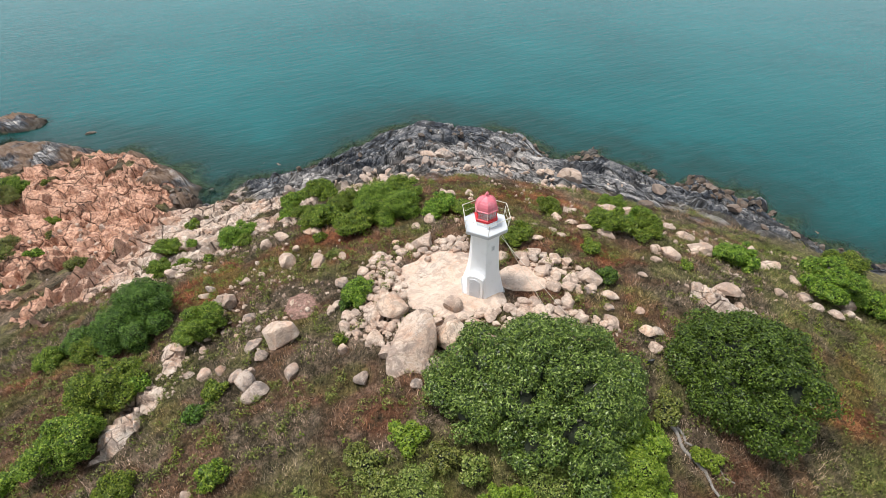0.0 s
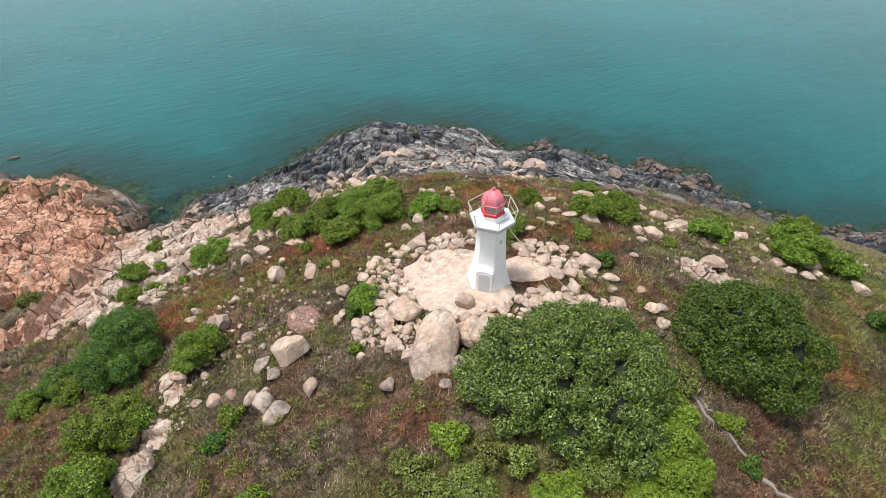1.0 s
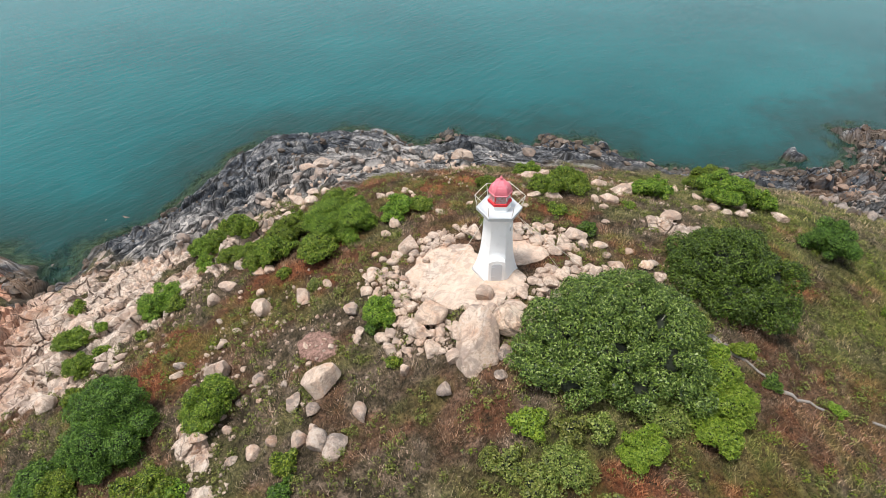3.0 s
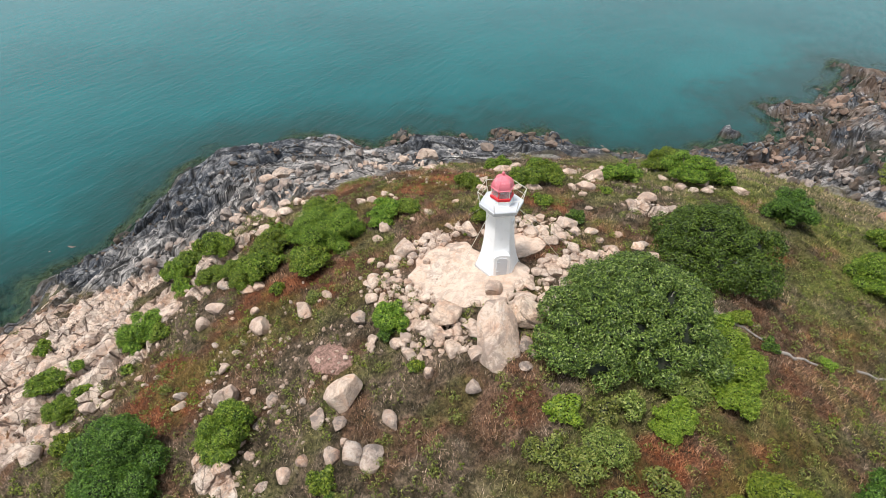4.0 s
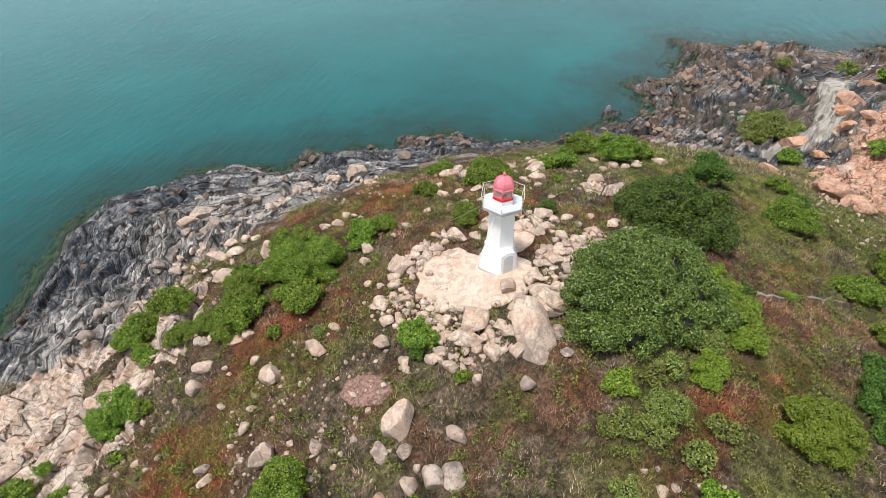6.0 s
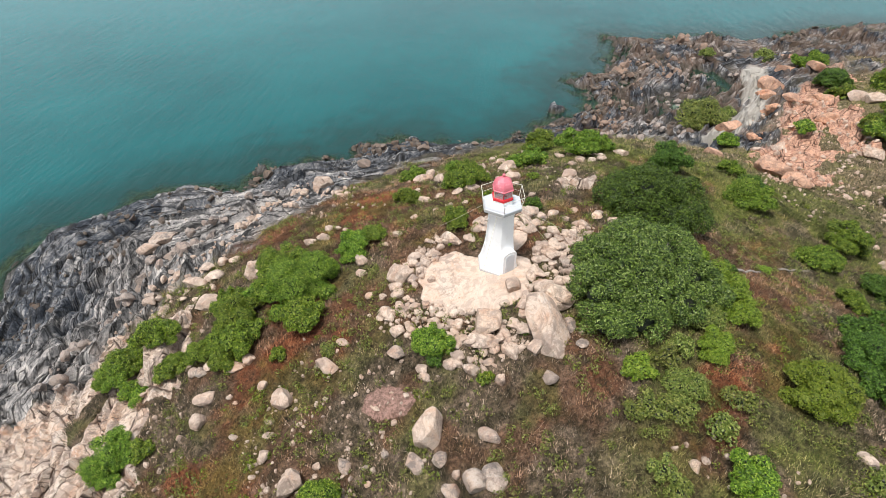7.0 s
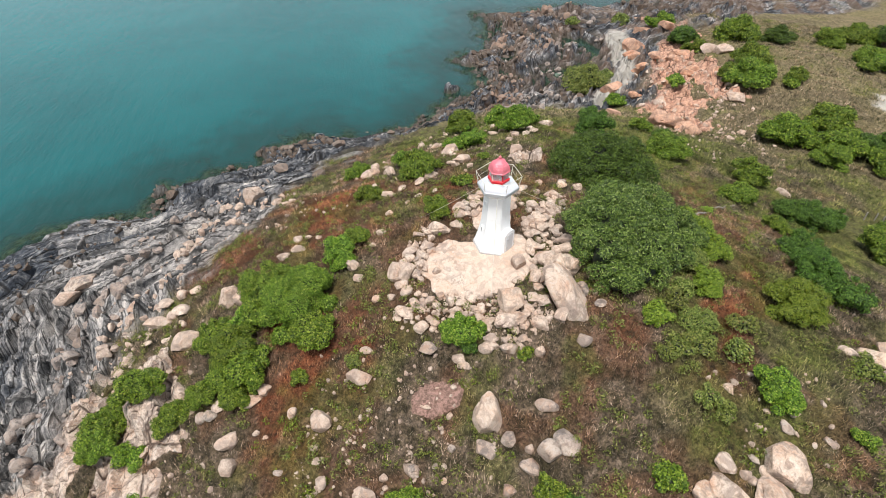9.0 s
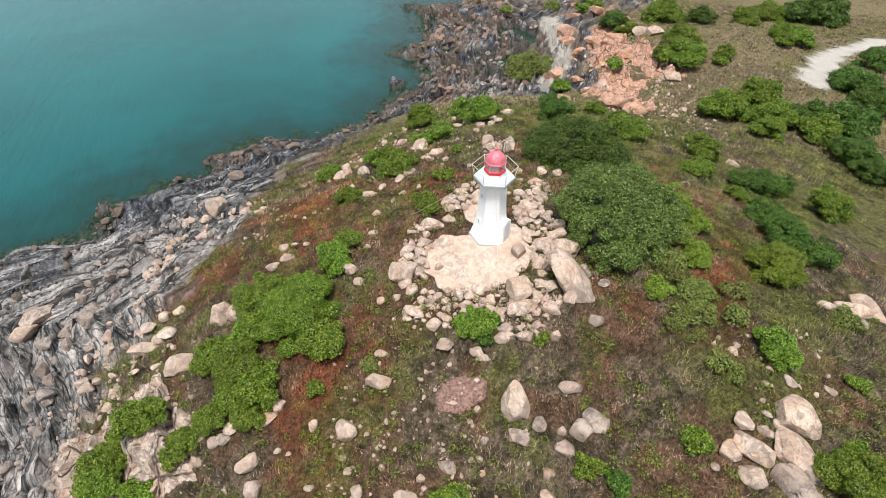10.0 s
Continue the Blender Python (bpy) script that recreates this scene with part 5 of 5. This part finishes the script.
build_tree(2.1, 19.2, [(0.2, 2.2, 2.3, 2.4), (-2.5, 2.6, 1.8, 2.0), (2.5, 2.8, 2.1, 2.1), (3.3, 0.6, 1.9, 2.0), (4.6, 2.4, 1.3, 1.5), (0.7, 4.2, 1.8, 1.6), (-4.1, 1.7, 1.1, 1.4),
                      (-0.6, 0.0, 2.0, 1.8), (2.2, -1.3, 1.7, 1.6), (-2.9, 0.0, 1.2, 1.4), (0.2, -2.0, 1.1, 1.3), (3.0, -2.8, 0.8, 1.2)],
           "spreading dark green tree with glossy leaves and pale limbs", 190, 0.135, "tree", 0.5)
build_tree(15.2, 23.2, [(0, 0.3, 1.8, 2.4), (-1.9, 1.2, 1.3, 1.9), (1.9, 1.5, 1.4, 1.9), (1.7, -1.5, 1.3, 1.9), (-0.4, 2.8, 1.1, 1.8), (-1.6, -1.4, 1.2, 1.8), (2.7, 0.2, 0.9, 1.4),
                        (0.2, -3.0, 0.9, 1.7), (-2.5, -0.2, 0.9, 1.3), (1.3, 3.4, 0.8, 1.3)],
           "dense rounded dark green tree on the slope", 160, 0.135, "dark", 0.6)


# shrubs: x, y, width
for row in ((-32.9, 29.2, 3.0), (-29.6, 28.9, 2.6), (-20.0, 29.0, 4.2), (-24.3, 23.7, 4.9), (-22.4, 24.2, 2.4), (-24.1, 18.9, 4.8),
            (-14.1, 16.8, 2.3), (-16.4, 22.5, 1.9), (-19.7, 16.1, 2.5), (-27.3, 17.7, 2.1), (-8.3, 29.8, 2.9), (-3.2, 41.6, 3.3),
            (-1.2, 41.0, 2.5), (-23.6, 46.0, 4.1), (-31.3, 45.4, 3.4), (-29.4, 44.1, 2.3), (2.8, 35.7, 2.7), (13.7, 48.4, 3.0),
            (11.0, 40.3, 3.8), (14.7, 43.0, 3.4), (8.3, 35.0, 2.2), (14.8, 41.8, 3.5), (6.4, 43.5, 2.6), (13.6, 39.4, 2.0),
            (21.6, 38.1, 3.8), (23.1, 41.1, 2.3), (16.1, 35.1, 1.4), (34.8, 42.6, 5.4), (27.6, 34.9, 5.9), (30.9, 33.4, 3.8),):
    shrub(*row, 'green')
for row in ((-9.0, 25.5, 1.1), (29.1, 16.6, 5.1), (29.9, 7.4, 5.2), (23.8, 9.0, 3.4), (55.1, -0.2, 3.9), (72.7, 1.6, 8.5),
            (75.4, 3.7, 6.4), (80.8, 1.2, 7.6), (92.5, 9.8, 5.4), (102.5, 1.6, 10.0), (72.9, 14.1, 3.8), (37.6, 19.8, 3.1),
            (64.9, 23.5, 4.2), (116.4, 16.3, 6.4), (111.2, 19.8, 4.1), (106.2, -16.9, 7.8), (120.1, -26.9, 8.7), (93.3, -21.9, 7.3),
            (88.8, -22.8, 5.9), (85.2, -18.9, 4.6), (72.5, -4.9, 4.2), (70.9, -4.1, 3.1), (58.6, -7.7, 7.8), (51.8, -1.1, 8.3),
            (44.4, -4.9, 5.5), (49.5, -7.1, 7.6), (46.6, -12.8, 6.8), (22.4, 9.9, 3.4), (17.3, 6.7, 2.6), (20.7, -3.8, 5.5),):
    shrub(*row, 'green')
for row in ((116.7, -22.7, 7.0), (-7.2, 11.0, 3.1), (-15.1, 8.8, 4.1), (-8.6, 6.5, 1.6), (-13.6, 8.1, 2.0), (-8.2, 42.2, 6.4),
            (-6.8, 46.0, 4.3), (-10.3, 39.9, 3.8), (-12.2, 45.5, 4.1), (-10.9, 48.7, 3.0), (-13.3, 43.3, 3.9), (-14.1, 45.3, 3.1),
            (-15.3, 43.5, 2.7), (-16.3, 51.4, 3.7), (-18.5, 53.7, 3.5), (-17.2, 47.8, 2.9), (-15.6, 46.4, 2.5), (-20.0, 53.0, 2.9),
            (-20.2, 50.3, 2.3), (-13.4, 39.6, 1.7), (-9.5, 46.9, 2.3), (-9.0, 44.5, 3.8), (-22.6, 44.1, 2.0), (-29.5, 46.3, 1.6),
            (-30.5, 41.9, 2.6), (-30.3, 37.6, 2.3), (-32.7, 53.3, 1.9), (-20.0, 52.8, 2.8), (-20.0, 49.4, 2.0), (-25.4, 41.9, 1.2),):
    shrub(*row, 'green')
for row in ((-9.3, 25.7, 0.8), (0.2, 34.4, 0.5), (-67.7, 69.5, 5.2), (-63.1, 70.5, 1.7), (-49.0, 48.2, 2.2), (-30.0, 41.0, 1.7),):
    shrub(*row, 'green')
for row in ((-26.6, 31.6, 7.3), (-30.7, 30.4, 3.6), (-16.9, 20.7, 1.8), (-9.3, 29.2, 1.5), (9.0, 31.8, 2.1), (29.9, 25.4, 5.2),
            (102.0, 11.6, 7.8), (105.3, 1.5, 7.8), (99.8, -5.9, 6.8), (50.6, -12.3, 7.0), (49.7, -17.5, 9.7), (39.9, -15.2, 7.3),
            (35.2, -15.2, 5.4), (23.2, 4.2, 3.6), (22.6, 2.2, 4.8), (24.1, -0.3, 3.7), (17.2, 4.7, 2.2), (7.4, 6.0, 4.4), (5.0, 4.6, 3.8), (11.6, 5.9, 3.9), (80.7, -34.2, 7.1), (66.7, -25.2, 8.4), (60.0, -25.3, 7.9), (119.9, -37.1, 14.7),
            (-16.5, 21.5, 0.8), (-5.0, 25.1, 0.8), (11.6, 15.9, 1.5), (32.1, 17.1, 4.4),):
    shrub(*row, 'dark')
for row in ((7.6, 18.4, 4.0), (6.6, 16.2, 4.6), (5.3, 14.4, 3.2), (8.2, 16.4, 2.4), (-4.2, 18.0, 2.3), (1.3, 8.8, 4.5), (0.6, 14.9, 2.7), (11.5, 18.3, 1.8),
            (14.9, 13.5, 1.3), (-55.9, 60.2, 2.5),):
    shrub(*row, 'light')
for row in ((-2.4, 17.0, 2.0), (-5.6, 15.5, 2.2), (-3.6, 15.4, 2.8), (-5.0, 13.2, 2.4), (-2.6, 12.6, 2.2), (-0.6, 16.6, 2.2), (9.9, 20.8, 2.4), (2.7, 15.7, 3.0),
            (79.6, 30.5, 9.7), (75.2, 31.0, 4.7), (82.4, 26.7, 3.3), (117.1, 26.2, 5.3), (112.2, 37.9, 4.1), (-7.0, 17.3, 1.7),
            (-3.1, 5.3, 2.3), (-9.6, 13.8, 1.7), (-9.0, 14.8, 1.9), (-11.7, 36.3, 1.4), (-4.9, 15.3, 2.0), (-6.2, 16.7, 2.0),
            (-2.7, 14.6, 1.4), (-65.5, 65.8, 4.4), (-55.8, 53.0, 2.8), (-54.2, 49.9, 3.2), (-43.4, 47.2, 3.6), (-52.2, 55.4, 1.7),):
    shrub(*row, 'olive')


# ---- grass and dry brush ----
def blade_material(name, stops):
    m, n, l, bsdf = shader(name)
    geo = n.new("ShaderNodeNewGeometry")
    col = ramp(n, l, geo.outputs["Random Per Island"], stops[0])
    col = blend(n, l, attr(n, "rust"), col, ramp(n, l, geo.outputs["Random Per Island"], stops[1]))
    col = blend(n, l, attr(n, "green"), col, ramp(n, l, geo.outputs["Random Per Island"], stops[2]))
    col = blend(n, l, 1.0, col, ramp(n, l, attr(n, "clump"), [(0.34, (0.5, 0.52, 0.5)), (0.5, (1, 1, 1)), (0.66, (1.75, 1.62, 1.55))]), "MULTIPLY")
    l.new(col, bsdf.inputs["Base Color"])
    bsdf.inputs["Roughness"].default_value = 0.8
    bsdf.inputs["Specular IOR Level"].default_value = 0.15
    return m


BLADES = blade_material("dry_grass", (
    [(0.0, (0.022, 0.026, 0.011)), (0.35, (0.07, 0.066, 0.03)), (0.62, (0.158, 0.116, 0.08)), (0.86, (0.30, 0.22, 0.17)), (1.0, (0.58, 0.48, 0.38))],
    [(0.0, (0.13, 0.05, 0.025)), (0.6, (0.26, 0.11, 0.055)), (1.0, (0.34, 0.2, 0.11))],
    [(0.0, (0.04, 0.062, 0.014)), (0.6, (0.125, 0.15, 0.036)), (1.0, (0.26, 0.255, 0.09))]))


def tufts(name, count, region, blades, height, width, spread, seed, label, keep):
    rs = np.random.RandomState(seed)
    x, y = rs.uniform(region[0], region[1], count), rs.uniform(region[2], region[3], count)
    h, d, bare_, dark_ = ground(x, y, True)
    ok = (bare_ < 0.35) & (dark_ < 0.3) & (d > 2) & (np.hypot(x, y - 30) > 2.3) & (sand_mask(x, y) < 0.4) & keep(x, y, rs)
    x, y, h = x[ok], y[ok], h[ok]
    k = len(x)
    rust, green = rust_mask(x, y), green_mask(x, y)
    wind = rs.rand(k) * 6.28
    tri = []
    for b in range(blades):
        a = wind + rs.normal(size=k) * 1.1
        lean = spread * (0.3 + 0.9 * rs.rand(k))
        tall = height * (0.55 + 0.7 * rs.rand(k))
        ox, oy = x + rs.normal(size=k) * 0.09, y + rs.normal(size=k) * 0.09
        px, py = -np.sin(a) * width * 0.5, np.cos(a) * width * 0.5
        root = h - 0.04
        tri.append(np.stack([np.stack([ox - px, oy - py, root], -1), np.stack([ox + px, oy + py, root], -1),
                             np.stack([ox + np.cos(a) * lean * tall, oy + np.sin(a) * lean * tall, h + tall], -1)], 1))
    pts = np.concatenate(tri).reshape(-1, 3)
    me = bpy.data.meshes.new(name)
    me.vertices.add(len(pts))
    me.vertices.foreach_set("co", pts.ravel())
    me.loops.add(len(pts))
    me.loops.foreach_set("vertex_index", np.arange(len(pts)))
    me.polygons.add(len(pts) // 3)
    me.polygons.foreach_set("loop_start", np.arange(0, len(pts), 3))
    me.update(calc_edges=True)
    put_attr(me, "rust", np.tile(np.repeat(rust, 3), blades))
    put_attr(me, "green", np.tile(np.repeat(green, 3), blades))
    put_attr(me, "clump", np.tile(np.repeat(fbm(x / 1.3, y / 1.3, 3, 44) + 0.1 * step(34, 56, x), 3), blades))
    me.materials.append(BLADES)
    tagged(new(name, me), label, "grass", kind="stuff")


tufts("grass", 130000, (-42, 34, -2, 64), 5, 0.26, 0.03, 0.9, 1, "short dry brown and olive grass", lambda x, y, rs: x > -100)
tufts("long_grass", 30000, (-42, 45, -10, 60), 6, 0.36, 0.02, 1.2, 2, "longer bleached grass bent by the wind", lambda x, y, rs: fbm(x / 5, y / 5, 3, 33) > 0.5)
tufts("far_grass", 60000, (28, 130, -60, 45), 4, 0.34, 0.07, 0.9, 3, "green and dun grass on the low ground", lambda x, y, rs: x > 30)


def low_scrub(name, count, region, seed, tone, label, cut):
    rs = np.random.RandomState(seed)
    x, y = rs.uniform(region[0], region[1], count), rs.uniform(region[2], region[3], count)
    h, d, bare_, dark_ = ground(x, y, True)
    ok = (bare_ < 0.4) & (dark_ < 0.3) & (d > 3) & (np.hypot(x, y - 30) > 2.5) & (fbm(x / 4, y / 4, 3, seed) > cut)
    pts = []
    for cx, cy, cz in zip(x[ok], y[ok], h[ok]):
        r = rs.uniform(0.1, 0.38)
        pts.append(leaf_cloud([(0, 0, r * 0.4, r)], 60, 0.13, rs.randint(9999), 0.5) + (cx, cy, cz))
    me = triangle_mesh(name, np.concatenate(pts))
    me.materials.append(LEAF[tone])
    tagged(new(name, me), label, "undergrowth", kind="stuff")


low_scrub("low_scrub", 8000, (-40, 34, 0, 60), 12, "olive", "low yellow-green herbs among the grass", 0.42)
low_scrub("creeping_plants", 3000, (-40, 40, 0, 66), 14, "light", "small fresh green plants creeping between rocks", 0.53)


# ---- small things ----
def fallen_log(a, b, radius, label):
    bm = bmesh.new()
    n = 7
    pts = []
    for k in range(n):
        f = k / (n - 1)
        x, y = a[0] + (b[0] - a[0]) * f, a[1] + (b[1] - a[1]) * f
        pts.append((x + 0.12 * math.sin(k * 2.1), y + 0.12 * math.cos(k * 1.7), land(x, y) + radius * 0.8))
    last = None
    for k, q in enumerate(pts):
        r = radius * (1 - 0.5 * k / n)
        way = Vector((b[1] - a[1], a[0] - b[0], 0)).normalized()
        ring = [bm.verts.new(Vector(q) + way * r * math.cos(t) + Vector((0, 0, r * math.sin(t)))) for t in np.linspace(0, 2 * math.pi, 8)[:-1]]
        if last:
            for j in range(7):
                bm.faces.new((last[j], last[(j + 1) % 7], ring[(j + 1) % 7], ring[j]))
        else:
            bm.faces.new(ring)
        last = ring
    bm.faces.new(last[::-1])
    tagged(part("fallen_log", bm, DEAD_WOOD), label, "log", group="fallen timber")


fallen_log((9.9, 20.4), (12.0, 16.2), 0.12, "grey weathered fallen timber in the grass")
fallen_log((10.5, 19.9), (11.6, 18.2), 0.09, "thin grey dead branch beside fallen timber")
fallen_log((12.1, 15.2), (13.9, 13.7), 0.13, "grey weathered log lying down the slope")
fallen_log((10.9, 18.6), (12.9, 17.4), 0.07, "thin grey dead branch across the slope")
fallen_log((17.5, 12.2), (20.5, 10.0), 0.1, "dark weathered log in green grass")

POSTS = ((29.0, -5.2), (29.7, -6.5), (29.7, -7.3), (28.3, -8.0))
for k, (x, y) in enumerate(POSTS):
    bm = bmesh.new()
    rod(bm, (x, y, land(x, y) - 0.3), (x + 0.05, y, land(x, y) + 1.0), 0.07, 7)
    tagged(part("fence_post", bm, DEAD_WOOD), "short grey timber fence post in grass", "post", group="old fence posts")

# stays of the lighthouse
for k, (x, y) in enumerate(((4.0, 27.8), (2.0, 36.6), (-5.8, 28.7), (6.3, 25.6))):
    top = Vector((TOWER[0], TOWER[1], TOWER_Z + 4.7)) + Vector((x - TOWER[0], y - TOWER[1], 0)).normalized() * 1.15
    if k == 3:
        top.z -= 0.1
    bm = bmesh.new()
    foot = Vector((x, y, land(x, y)))
    limb(bm, [top.lerp(foot, j / 8) - Vector((0, 0, 0.25 * j / 8 * (1 - j / 8))) for j in range(9)], 0.016, 0.016)
    stay = tagged(part("stay_wire", bm, WIRE), "thin pale wire stay anchored in the rock", "wire", group="lighthouse stays")
    bm = bmesh.new()
    bmesh.ops.create_cone(bm, cap_ends=True, segments=8, radius1=0.06, radius2=0.04, depth=0.25, matrix=Matrix.Translation(foot))
    part("anchor", bm, STEEL, stay)

bm = bmesh.new()
box(bm, (0.45, 0.1, 0.34), Matrix.Translation((9.9, 23.9, land(9.9, 23.9) + 0.3)) @ Matrix.Rotation(0.3, 4, "Z"))
bevelled(bm, 0.015)
plate = tagged(part("marker_plate", bm, plain("black_plate", (0.03, 0.03, 0.03), 0.4)), "small black plate standing among stones", "sign")
